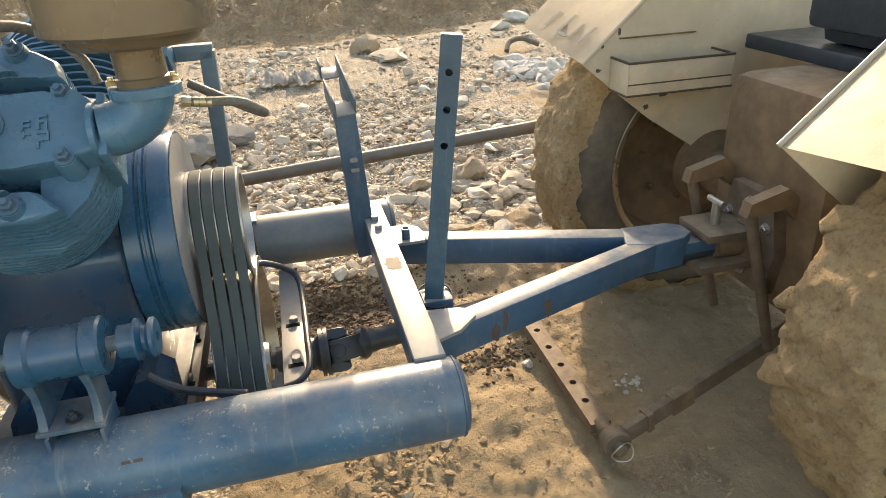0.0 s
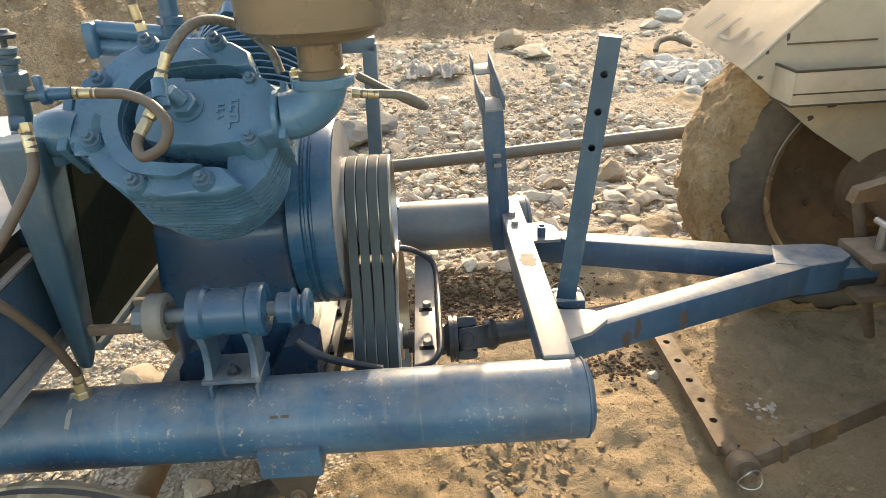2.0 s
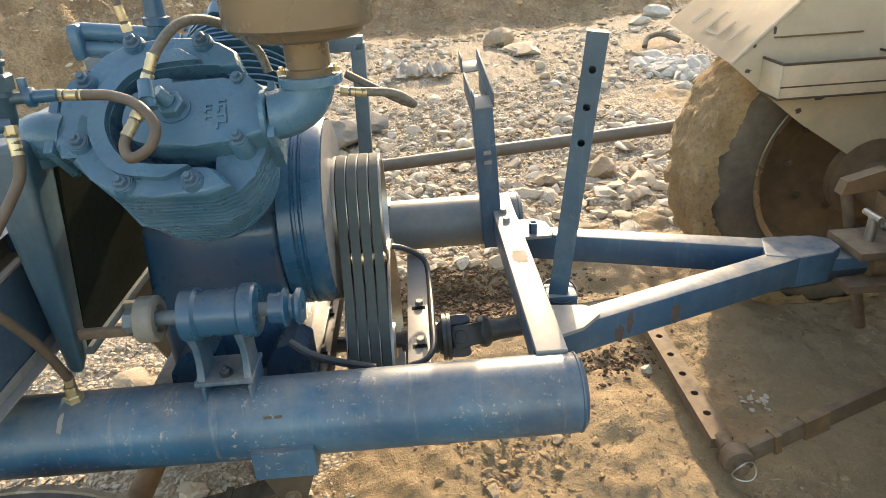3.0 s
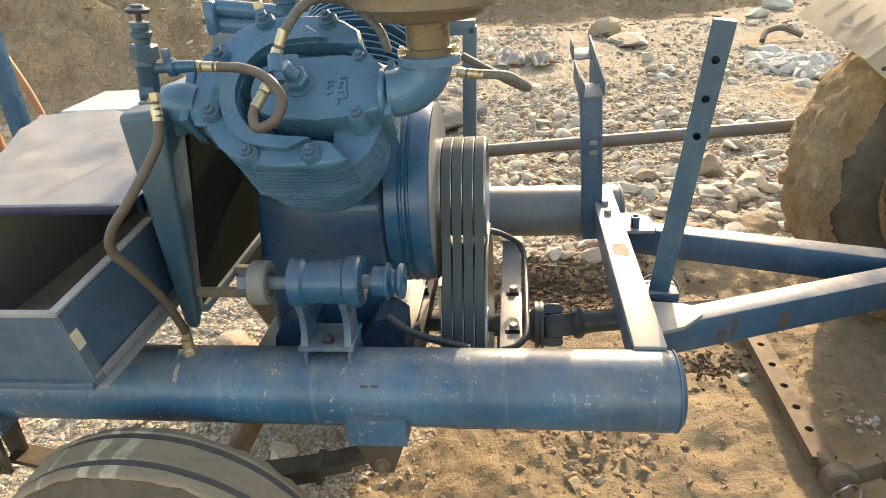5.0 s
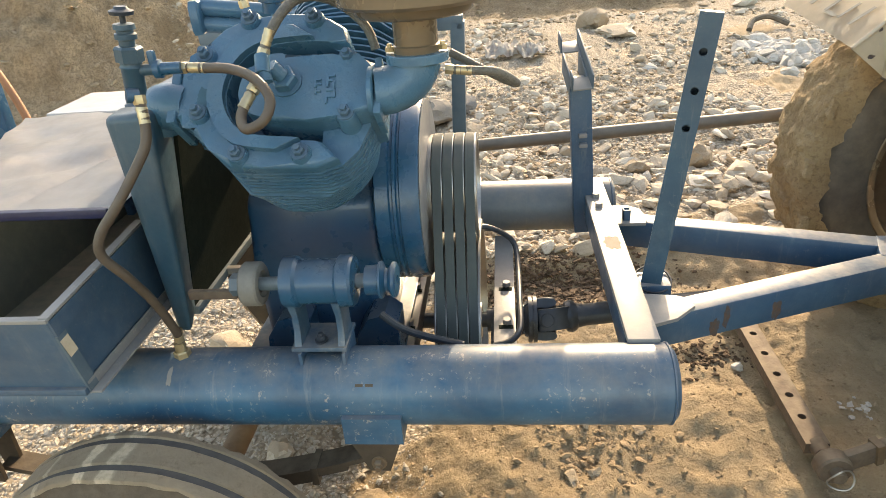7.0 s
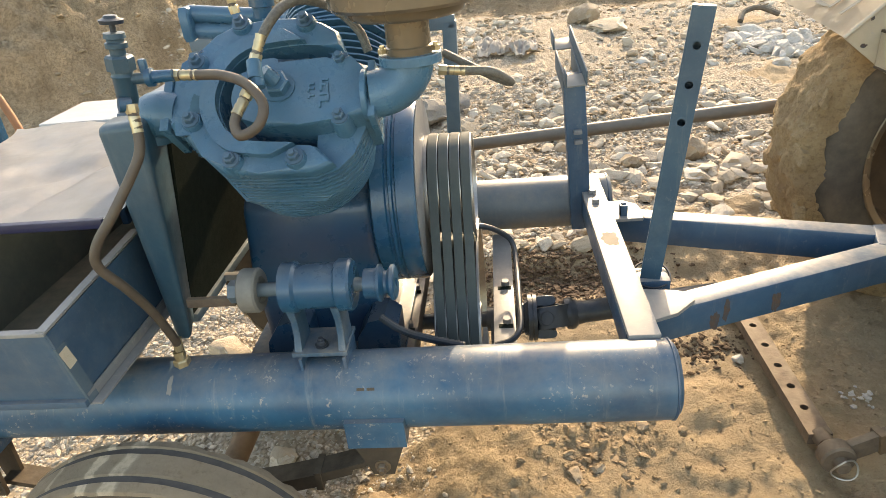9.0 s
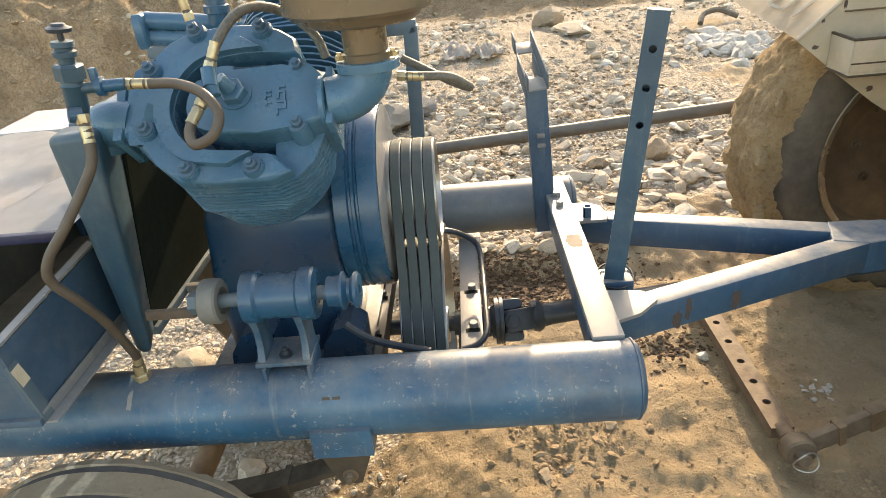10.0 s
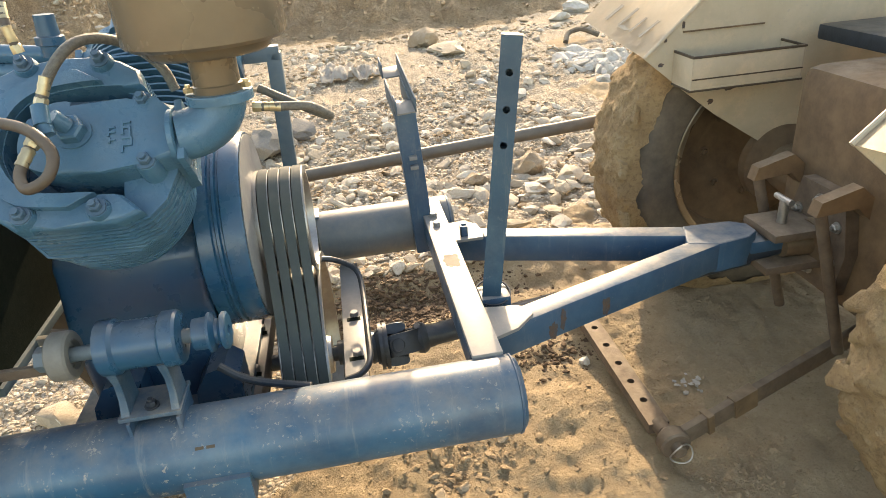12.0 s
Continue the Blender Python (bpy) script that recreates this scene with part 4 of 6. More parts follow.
def cylinder_bank(s):
    """One cylinder of the V; s is -1 for the side nearer the tank with the tension roller."""
    AX = Vector((0, 0.7071 * s, 0.7071))
    UP = Vector((0, -0.7071 * s, 0.7071))
    EX = Vector((1, 0, 0))
    C = CRANK + Vector((0.031, 0, -0.030)) + AX * 0.575
    # outline of the head in (x, up) about C
    head = [(-0.198, 0.068), (-0.198, -0.045), (-0.178, -0.052), (-0.090, -0.142), (0.072, -0.150), (0.112, -0.128), (0.138, -0.100), (0.158, -0.055), (0.160, 0.045), (0.142, 0.060), (0.125, 0.105), (0.085, 0.160), (0.030, 0.188), (-0.080, 0.190), (-0.145, 0.160), (-0.182, 0.098)]
    bm = bmesh.new()
    prism(bm, head, C - AX * 0.132, EX, UP, AX, 0.006, 0.002)
    hd = part("cylinder_head", bm, BLUE_CAST, comp, "blue cast cylinder head with a C-shaped passage")
    # C-shaped outer passage round the centre chamber
    inner = [(0.085, 0.103), (0.045, 0.106), (0.004, 0.105), (-0.044, 0.097), (-0.078, 0.073), (-0.099, 0.033), (-0.103, -0.012), (-0.085, -0.056), (-0.058, -0.082), (-0.021, -0.091), (0.030, -0.096), (0.080, -0.100)]
    inner = round_line(inner)
    outer = [(0.111, -0.133), (0.072, -0.148), (-0.024, -0.146), (-0.087, -0.141), (-0.128, -0.106), (-0.164, -0.070), (-0.172, -0.053), (-0.198, -0.042), (-0.198, 0.068), (-0.176, 0.078), (-0.152, 0.118), (-0.125, 0.146), (-0.086, 0.166), (-0.019, 0.174), (0.040, 0.170), (0.081, 0.156), (0.113, 0.133), (0.122, 0.096)]
    bm = bmesh.new()
    prism(bm, inner + outer, C - AX * 0.034, EX, UP, AX, 0.026, 0.012)
    ps = part("passage", bm, BLUE_CAST, hd)
    bm = bmesh.new()
    prism(bm, inner + [(x * 0.92, u * 0.92) for x, u in outer], C - AX * 0.127, EX, UP, AX, 0.094)
    part("passage_wall", bm, BLUE_CAST, ps)
    deck = [(0.070, -0.098), (0.111, -0.131), (0.138, -0.103), (0.159, -0.055), (0.159, -0.030), (0.070, -0.045)]
    bm = bmesh.new()
    prism(bm, deck, C - AX * 0.127, EX, UP, AX, 0.083, 0.004)
    part("deck", bm, BLUE_CAST, hd)
    for d in (0.048, 0.063, 0.078, 0.093, 0.108, 0.123):
        bm = bmesh.new()
        ring = [(0.162, 0.045), (0.160, -0.055), (0.140, -0.104)] + outer
        prism(bm, ring + [(x * 0.90, u * 0.90) for x, u in ring[::-1]], C - AX * d, EX, UP, AX, 0.0048)
        part("fin", bm, BLUE_CAST, hd)
    stain(ps, C + EX * -0.146 - AX * 0.0083, EX, UP, AX, 0.014, 0.020, 21.0 + s, WORN_TEAL, "dull worn patch in the paint")
    crest = [(x * 1.015, u * 1.015) for x, u in inner[3:-3]] + [(x * 1.27 - 0.003, u * 1.27) for x, u in inner[-7:6:-1]]
    bm = bmesh.new()
    prism(bm, crest, C - AX * 0.012, EX, UP, AX, 0.020, 0.011)
    part("crest", bm, BLUE_CAST, ps)
    # centre chamber that leads to the inlet flange
    chamber = [(0.178, -0.046), (0.178, 0.044), (0.138, 0.056), (0.118, 0.070), (0.100, 0.056), (0.007, 0.074)] + round_line([(0.007, 0.074), (-0.025, 0.072), (-0.055, 0.054), (-0.072, 0.022), (-0.075, -0.010), (-0.063, -0.036), (-0.042, -0.050), (-0.008, -0.060)])[1:] + [(0.054, -0.064), (0.115, -0.058)]
    bm = bmesh.new()
    prism(bm, chamber, C - AX * 0.127, EX, UP, AX, 0.133, 0.010)
    ch = part("valve_chamber", bm, BLUE_CAST, hd)
    bm = bmesh.new()
    box(bm, (0.174, -0.060, -0.070), (0.187, 0.052, 0.010), 0.003, Matrix.Translation(C) @ Matrix((EX, UP, AX)).transposed().to_4x4())
    part("inlet_flange", bm, BLUE_CAST, ch)
    for x, u in ((-0.072, 0.158), (0.052, 0.152), (0.123, -0.052), (0.121, 0.062), (0.045, -0.124), (-0.069, -0.122), (-0.150, 0.082), (-0.150, -0.038)):
        bm = bmesh.new()
        foot = 0.095 if x > 0.1 else 0.034
        lathe(bm, C + EX * x + UP * u - AX * foot, AX, [(0, 0), (0, 0.022), (foot - 0.008, 0.020), (foot + 0.002, 0.017), (foot + 0.002, 0)], 18)
        bs = part("boss", bm, BLUE_CAST, hd)
        bolt(bs, C + EX * x + UP * u + AX * 0.002, AX, 0.0110, "head_nut", NUT)
    bm = bmesh.new()
    lathe(bm, C + EX * 0.012 + UP * 0.012 + AX * 0.004, AX, [(0, 0), (0, 0.030), (0.006, 0.030), (0.006, 0)], 24)
    hexnut(bm, C + EX * 0.012 + UP * 0.012 + AX * 0.010, AX, 0.024, 0.020)
    part("plug", bm, BLUE_CAST, ch)
    # side flange of the head
    bm = bmesh.new()
    box(bm, (-0.215, -0.050, -0.105), (-0.198, 0.075, -0.008), 0.003, Matrix.Translation(C) @ Matrix((EX, UP, AX)).transposed().to_4x4())
    part("outlet_flange", bm, BLUE_CAST, hd)
    if s < 0:
        FR = Matrix.Translation(C) @ Matrix((EX, UP, AX)).transposed().to_4x4()
        for x, u, hgt, wd in ((0.082, 0.018, 0.034, 0.006), (0.090, 0.030, 0.006, 0.018), (0.090, 0.018, 0.006, 0.018), (0.096, 0.006, 0.030, 0.006), (0.088, -0.006, 0.006, 0.018), (0.090, -0.022, 0.006, 0.022), (0.099, -0.014, 0.020, 0.005), (0.081, -0.030, 0.020, 0.005), (0.054, 0.012, 0.022, 0.005), (0.062, 0.021, 0.005, 0.012), (0.062, 0.010, 0.005, 0.012), (0.056, -0.008, 0.014, 0.005), (0.062, -0.008, 0.004, 0.012)):
            bm = bmesh.new()
            x, u, wd, hgt = 0.084 + 0.80 * (x - 0.075), 0.80 * u - 0.004, 0.78 * wd, 0.78 * hgt
            box(bm, (x - wd / 2, u - hgt / 2, 0.004), (x + wd / 2, u + hgt / 2, 0.010), 0.001, FR)
            part("cast_bar", bm, BLUE_CAST, ch)
    # barrel and fins
    bm = bmesh.new()
    lathe(bm, CRANK + Vector((0.005, 0, 0)) + AX * 0.12, AX, [(0, 0), (0, 0.110), (0.03, 0.105), (0.345, 0.105), (0.345, 0)], 40)
    # darker enamel than the fins puts shade into the gaps between them
    barrel = part("barrel", bm, BLUE, comp)
    low = [(-0.190, 0.068), (-0.190, -0.045), (-0.170, -0.056), (-0.090, -0.146), (0.070, -0.154), (0.110, -0.132), (0.140, -0.100), (0.158, -0.050), (0.158, 0.052), (0.120, 0.105), (0.080, 0.155), (0.030, 0.180), (-0.080, 0.182), (-0.140, 0.155), (-0.175, 0.095)]
    FINS = 8
    for k in range(FINS):
        t = k / (FINS - 1)
        g = 0.985 - 0.10 * t
        mixv = ease(-0.1, 0.65, t)
        rows = []
        for i in range(44):
            a = 2 * math.pi * i / 44
            d = Vector((math.cos(a), math.sin(a)))
            best = 1.0
            for (x0, y0), (x1, y1) in zip(low, low[1:] + low[:1]):
                ex, ey = x1 - x0, y1 - y0
                den = d.x * ey - d.y * ex
                if abs(den) > 1e-9:
                    q = (x0 * ey - y0 * ex) / den
                    w = (x0 * d.y - y0 * d.x) / den
                    if q > 0 and -1e-6 <= w <= 1 + 1e-6:
                        best = min(best, q)
            r = best * (1 - mixv) + (0.158 + 0.010 * abs(d.x)) * mixv
            rows.append((d.x * r * g, d.y * r * g))
        bm = bmesh.new()
        prism(bm, rows, C - AX * (0.147 + 0.0150 * k) + EX * (-0.008 - 0.006 * t), EX, UP, AX, 0.0048)
        part("fin", bm, BLUE_CAST, barrel)
    return C, AX, UP


HEAD, HAX, HUP = cylinder_bank(-1)
HEAD2, HAX2, HUP2 = cylinder_bank(1)

# flywheel and belt pulley on the crankshaft
bm = bmesh.new()
lathe(bm, (-0.627, MID_Y, SHAFT_Z), (1, 0, 0), [(0, 0.20), (0, 0.226), (0.004, 0.232), (0.034, 0.232), (0.037, 0.226), (0.042, 0.226), (0.045, 0.232), (0.051, 0.232), (0.054, 0.226), (0.058, 0.226), (0.061, 0.232), (0.098, 0.232), (0.104, 0.228), (0.106, 0.200), (0.070, 0.195), (0.065, 0.06), (0.095, 0.045), (0.095, 0.0), (0.01, 0.0), (0.01, 0.06), (0.03, 0.19)], 96, False)
fly = part("flywheel", bm, BLUE_SHINE, comp, "glossy blue turned flywheel with ring grooves")
bm = bmesh.new()
lathe(bm, (-0.627, MID_Y, SHAFT_Z), (1, 0, 0), [(0.098, 0.05), (0.103, 0.222), (0.1065, 0.224), (0.109, 0.18), (0.112, 0.12), (0.112, 0.05)], 96, True)
part("flywheel_face", bm, DUSTY_STEEL, fly, "dusty bare steel face of the flywheel")
bm = bmesh.new()
prof = [(-0.012, 0.05), (-0.012, 0.130), (0.0, 0.1325)]
for k in range(4):
    a = 0.004 + k * 0.0265
    prof += [(a, 0.1325), (a + 0.005, 0.118), (a + 0.018, 0.118), (a + 0.0235, 0.1325)]
prof += [(0.112, 0.1325), (0.113, 0.116), (0.085, 0.110), (0.08, 0.04), (0.10, 0.035), (0.10, 0.0)]
lathe(bm, (-0.510, MID_Y, SHAFT_Z), (1, 0, 0), prof, 72)
part("belt_pulley", bm, STEEL, comp, "bare steel grooved belt pulley")

# ---- belt drive from the shaft ----
drive = thing("drive_shaft", (-0.3, MID_Y, 0.405), "dark greasy power take-off shaft with universal joint and large pulley", "drive shaft")
PZ = 0.420
bm = bmesh.new()
prof = [(0.0, 0.24), (0.0, 0.286), (0.002, 0.288)]
for k in range(4):
    a = 0.004 + k * 0.0265
    prof += [(a, 0.288), (a + 0.005, 0.272), (a + 0.018, 0.272), (a + 0.0235, 0.288)]
prof += [(0.110, 0.288), (0.113, 0.288), (0.113, 0.267), (0.075, 0.260), (0.070, 0.06), (0.105, 0.05), (0.105, 0.0), (0.0, 0.0), (0.0, 0.05), (0.045, 0.06), (0.045, 0.25)]
lathe(bm, (-0.510, MID_Y, PZ), (1, 0, 0), prof, 96)
part("driven_pulley", bm, STEEL, drive, "large steel pulley rim worn bright")
bm = bmesh.new()
rod(bm, (-0.66, MID_Y, PZ), (-0.27, MID_Y, PZ), 0.022, 20)
rod(bm, (-0.39, MID_Y, PZ), (-0.362, MID_Y, PZ), 0.034, 20)
part("stub_shaft", bm, DARK_STEEL, drive)
for x in (-0.36, -0.60):
    bm = bmesh.new()
    prism(bm, [(-0.085, 0.0), (0.085, 0.0), (0.080, 0.022), (0.045, 0.030), (0.032, 0.05), (0.0, 0.062), (-0.032, 0.05), (-0.045, 0.030), (-0.080, 0.022)], (x - 0.02, MID_Y, PZ - 0.04), (0, 1, 0), (0, 0, 1), (1, 0, 0), 0.04, 0.004)
    part("bearing_block", bm, DARK_STEEL, drive)
J = Vector((-0.225, MID_Y, PZ))
bm = bmesh.new()
lathe(bm, (-0.285, MID_Y, PZ), (1, 0, 0), [(0, 0), (0, 0.048), (0.010, 0.052), (0.010, 0.066), (0.020, 0.066), (0.020, 0.060), (0.024, 0.060), (0.024, 0.066), (0.034, 0.066), (0.036, 0.040), (0.045, 0.030), (0.045, 0)], 40)
part("flange", bm, DARK_STEEL, drive)


def yoke(c, d, s):
    """Forked end of a joint at c, opening along -d, its ears spread along s."""
    bm = bmesh.new()
    d, s = Vector(d).normalized(), Vector(s).normalized()
    t = d.cross(s)
    for q in (-1, 1):
        ear = round_line([(0.082, 0.004), (0.070, 0.030), (0.046, 0.050), (0.020, 0.058), (-0.014, 0.058), (-0.027, 0.050), (-0.024, 0.038), (-0.004, 0.034), (0.022, 0.032), (0.042, 0.020), (0.056, 0.004)])
        prism(bm, ear, c - t * 0.030, d, s * q, t, 0.060, 0.006)
        lathe(bm, c + s * q * 0.030, s * q, [(0, 0), (0, 0.028), (0.022, 0.028), (0.028, 0.024), (0.030, 0.018), (0.027, 0.014), (0.027, 0)], 24)
    lathe(bm, c + d * 0.046, d, [(0, 0), (0, 0.026), (0.010, 0.042), (0.024, 0.046), (0.034, 0.042), (0.042, 0.034), (0.06, 0.032), (0.06, 0)], 32)
    return part("yoke", bm, DARK_STEEL, drive)


OUT = Vector((1.0, 0.015, 0.10)).normalized()
yoke(J, (-1, 0, 0), (0, 0.5, 0.86))
yoke(J, OUT, (0, 0.86, -0.5))
bm = bmesh.new()
rod(bm, J - Vector((0, 0.02, 0.035)), J + Vector((0, 0.02, 0.035)), 0.017, 16)
rod(bm, J - Vector((0, 0.035, -0.02)), J + Vector((0, 0.035, -0.02)), 0.017, 16)
part("cross_pin", bm, STEEL, drive)
bm = bmesh.new()
rod(bm, J + OUT * 0.10, J + OUT * 1.05, 0.031, 24)
rod(bm, J + OUT * 1.05, J + OUT * 1.25, 0.022, 16)
part("shaft_tube", bm, DARK_STEEL, drive)


def belt(x):
    """One V-belt round both pulleys, drawn as a tight loop."""
    w, th = 0.0215, 0.011
    R1, R2, z1, z2 = 0.1335, 0.2885, SHAFT_Z, PZ
    D = z1 - z2
    al = math.acos((R2 - R1) / D)
    loop = []
    n = 28
    for k in range(n + 1):
        a = math.pi / 2 - al + 2 * al * k / n - 0.0
        a = math.pi / 2 + al - 2 * al * k / n
        loop.append((math.cos(a), math.sin(a), R1, z1))
    for k in range(n * 2 + 1):
        a = math.pi / 2 - al - (2 * math.pi - 2 * al) * k / (2 * n)
        loop.append((math.cos(a), math.sin(a), R2, z2))
    bm = bmesh.new()
    rings = []
    for ca, sa, R, z in loop:
        sec = [(-w / 2, R + 0.001), (w / 2, R + 0.001), (w / 2 - 0.002, R - th), (-w / 2 + 0.003, R - th)]
        rings.append([bm.verts.new((x + dx, MID_Y + ca * r, z + sa * r)) for dx, r in sec])
    for i in range(len(rings)):
        A, B = rings[i], rings[(i + 1) % len(rings)]
        for k in range(4):
            bm.faces.new((A[k], B[k], B[(k + 1) % 4], A[(k + 1) % 4]))
    return tagged(part("drive_belt", bm, BELT), "worn grey-black rubber V-belt running on two steel pulleys", "belt", "drive belts")


for k in range(4):
    belt(-0.510 + 0.0175 + k * 0.0265)


# ---- tractor ----
tractor = thing("tractor", (1.30, 0.46, 0.0), "dusty cream tractor with mud-caked rear tyres and linkage", "tractor")


def tractor_wheel(y, s, R):
    c = Vector((1.30, y, 0.560))
    w = 0.15
    bm = bmesh.new()
    lathe(bm, c, (0, 1, 0), [(-w, 0.375), (-w - 0.02, 0.44), (-w - 0.01, 0.51), (-w + 0.03, R - 0.025), (-w + 0.05, R - 0.012), (0, R), (w - 0.05, R - 0.012), (w - 0.03, R - 0.025), (w + 0.01, 0.51), (w + 0.02, 0.44), (w, 0.375)], 96, True)
    ty = part("rear_tyre", bm, RUBBER, tractor, "rear tyre caked with dried mud")
    for k in range(36):
        a = 2 * math.pi * k / 36
        q = -1 if k % 2 else 1
        rng = random.Random(k + int(100 * y))
        d = Vector((math.cos(a), 0, math.sin(a)))
        t = Vector((-math.sin(a), 0, math.cos(a)))
        bm = bmesh.new()
        h = 0.020 + 0.010 * rng.random()
        pts = [(0.0, -0.01), (0.155, 0.055), (0.160, 0.105), (0.145, 0.11), (0.0, 0.035)]
        prism(bm, [(u, v + rng.uniform(-0.008, 0.008)) for u, v in pts], c + d * (R - 0.018), Vector((0, q, 0)), t, d, h, 0.014)
        bmesh.ops.subdivide_edges(bm, edges=bm.edges[:], cuts=2, use_grid_fill=True)
        for v in bm.verts:
            v.co += d * 0.018 * noise.noise(v.co * 14) + Vector((0, 0.016, 0)) * noise.noise(v.co * 19)
        part("mud_lug", bm, MUD, ty)
    # mud that fills the tread and runs over the shoulder
    bm = bmesh.new()
    N, K = 300, 30
    rings = []
    for i in range(N):
        a = 2 * math.pi * i / N
        row = []
        for j in range(K + 1):
            u = -1 + 2 * j / K
            r = R + 0.020 - 0.030 * abs(u) ** 4
            yy = u * (w + 0.008)
            if abs(u) > 0.84:
                r -= 0.055 * (abs(u) - 0.84) / 0.16 * (1.0 + 0.9 * noise.noise(Vector((math.cos(a) * 5, math.sin(a) * 5, yy))))
            q = Vector((math.cos(a) * 9, math.sin(a) * 9, yy * 14))
            r += 0.016 * noise.noise(q) + 0.010 * fbm(q.x * 2.4, q.y * 2.4, q.z * 2.4, 4) - 0.012 * abs(fbm(q.x * 1.6 + 9, q.y * 1.6, q.z * 1.6, 4))
            row.append(bm.verts.new(c + Vector((math.cos(a) * r, yy, math.sin(a) * r))))
        rings.append(row)
    for i in range(N):
        A, B = rings[i], rings[(i + 1) % N]
        for j in range(K):
            bm.faces.new((A[j], B[j], B[j + 1], A[j + 1]))
    part("mud_coat", bm, MUD, ty, "thick crust of dried tan mud", 60)
    bm = bmesh.new()
    lathe(bm, c, (0, s, 0), [(0.155, 0.392), (0.150, 0.375), (0.10, 0.352), (0.02, 0.345), (0.03, 0.22), (0.06, 0.17), (0.06, 0.0), (0.04, 0.0), (0.04, 0.16), (0.01, 0.215), (0.0, 0.335), (-0.10, 0.352), (-0.150, 0.375), (-0.155, 0.392), (-0.148, 0.385), (-0.10, 0.362), (0.10, 0.362), (0.148, 0.385)], 72, True)
    rim = part("rear_rim", bm, BROWN, ty, "muddy brown steel rim")
    bm = bmesh.new()
    lathe(bm, c + Vector((0, -s * 0.150, 0)), (0, -s, 0), [(0, 0.372), (0.006, 0.386), (0.012, 0.394), (0.016, 0.390), (0.012, 0.378), (0.004, 0.366)], 72, True)
    part("rim_lip", bm, FILTER, rim, "dusty tan rim lip")
    for k in range(8):
        a = 2 * math.pi * k / 8
        bolt(rim, c + Vector((0.19 * math.cos(a), -s * 0.01, 0.19 * math.sin(a))), (0, -s, 0), 0.014, "wheel_bolt", BROWN)


tractor_wheel(1.255, 1, 0.600)
tractor_wheel(-0.165, -1, 0.555)


def sheet(bm, pts, n, th=0.005):
    """A flat plate through the corners pts, th thick along n."""
    n = Vector(n).normalized() * th
    a = [bm.verts.new(Vector(p)) for p in pts]
    b = [bm.verts.new(Vector(p) + n) for p in pts]
    k = len(pts)
    bm.faces.new(a)
    bm.faces.new(b[::-1])
    for i in range(k):
        bm.faces.new((a[i], b[i], b[(i + 1) % k], a[(i + 1) % k]))
    return bm


def fender(y0, s):
    """Flat-sided sheet fender; y0 is its inner side plate, s points to the outer side."""
    y1 = y0 + s * 0.47
    bm = bmesh.new()
    sheet(bm, [(x, y0, z) for x, z in ((0.729, 1.002), (0.863, 0.892), (1.006, 0.781), (1.262, 0.614), (1.72, 0.62), (1.86, 1.0), (1.62, 1.36), (1.20, 1.39), (0.942, 1.195))], (0, s, 0))
    fd = part("fender", bm, CREAM, tractor, "dented cream sheet fender with rust spots")
    bm = bmesh.new()
    k = 0.07
    top = [((0.729, y0 - s * 0.004, 1.003), (0.690, y1, 1.003 + k)), ((0.942, y0 - s * 0.004, 1.196), (0.905, y1, 1.196 + k)), ((1.20, y0 - s * 0.004, 1.392), (1.18, y1, 1.40 + k)), ((1.62, y0 - s * 0.004, 1.362), (1.62, y1, 1.38 + k))]
    rows = [[bm.verts.new(a), bm.verts.new(b)] for a, b in top]
    for (a, b), (c, d) in zip(rows, rows[1:]):
        bm.faces.new((a, b, d, c))
    bmesh.ops.solidify(bm, geom=bm.faces[:], thickness=0.004)
    tp = part("fender_top", bm, CREAM, fd)
    # folded lip along the inner crease
    bm = bmesh.new()
    hose(bm, [(0.727, y0 - s * 0.003, 1.004), (0.942, y0 - s * 0.003, 1.198), (1.20, y0 - s * 0.003, 1.394)], 0.007, 8, 1, False)
    part("fender_lip", bm, CREAM, fd)
    return fd


far_fender = fender(1.03, 1)
near_fender = fender(0.055, -1)
# lamp pocket on the inner side plate
PX0, PX1, PY, PB, PT = 0.833, 1.225, 0.900, 0.918, 1.016
bm = bmesh.new()
for lo, hi in (((PX0, PY, PB), (PX0 + 0.005, 1.028, PT)), ((PX1 - 0.005, PY, PB), (PX1, 1.028, PT)), ((PX0 + 0.005, PY, PB), (PX1 - 0.005, PY + 0.005, PT)), ((PX0, PY, PB - 0.006), (PX1, 1.028, PB))):
    box(bm, lo, hi, 0.002)
pocket = part("lamp_pocket", bm, CREAM, far_fender, "rusted open sheet pocket")
for lo, hi in (((PX0 - 0.002, PY - 0.003, PT - 0.003), (PX1 + 0.002, PY + 0.006, PT + 0.005)), ((PX0 - 0.002, PY + 0.006, PT - 0.003), (PX0 + 0.007, 1.028, PT + 0.005)), ((PX1 - 0.007, PY + 0.006, PT - 0.003), (PX1 + 0.002, 1.028, PT + 0.005)), ((PX0 + 0.002, PY - 0.002, PB + 0.026), (PX1 - 0.002, PY + 0.001, PB + 0.031)), ((PX0 - 0.003, PY - 0.003, PB - 0.012), (PX1 + 0.003, 1.028, PB - 0.005))):
    bm = bmesh.new()
    box(bm, lo, hi, 0.002)
    part("rusty_edge", bm, SPRING_BROWN, pocket, "rust-brown edge")
bm = bmesh.new()
box(bm, (PX0 + 0.005, PY + 0.005, PB), (PX1 - 0.005, 1.026, PB + 0.010), 0.002)
part("rusty_core", bm, SPRING_BROWN, pocket)
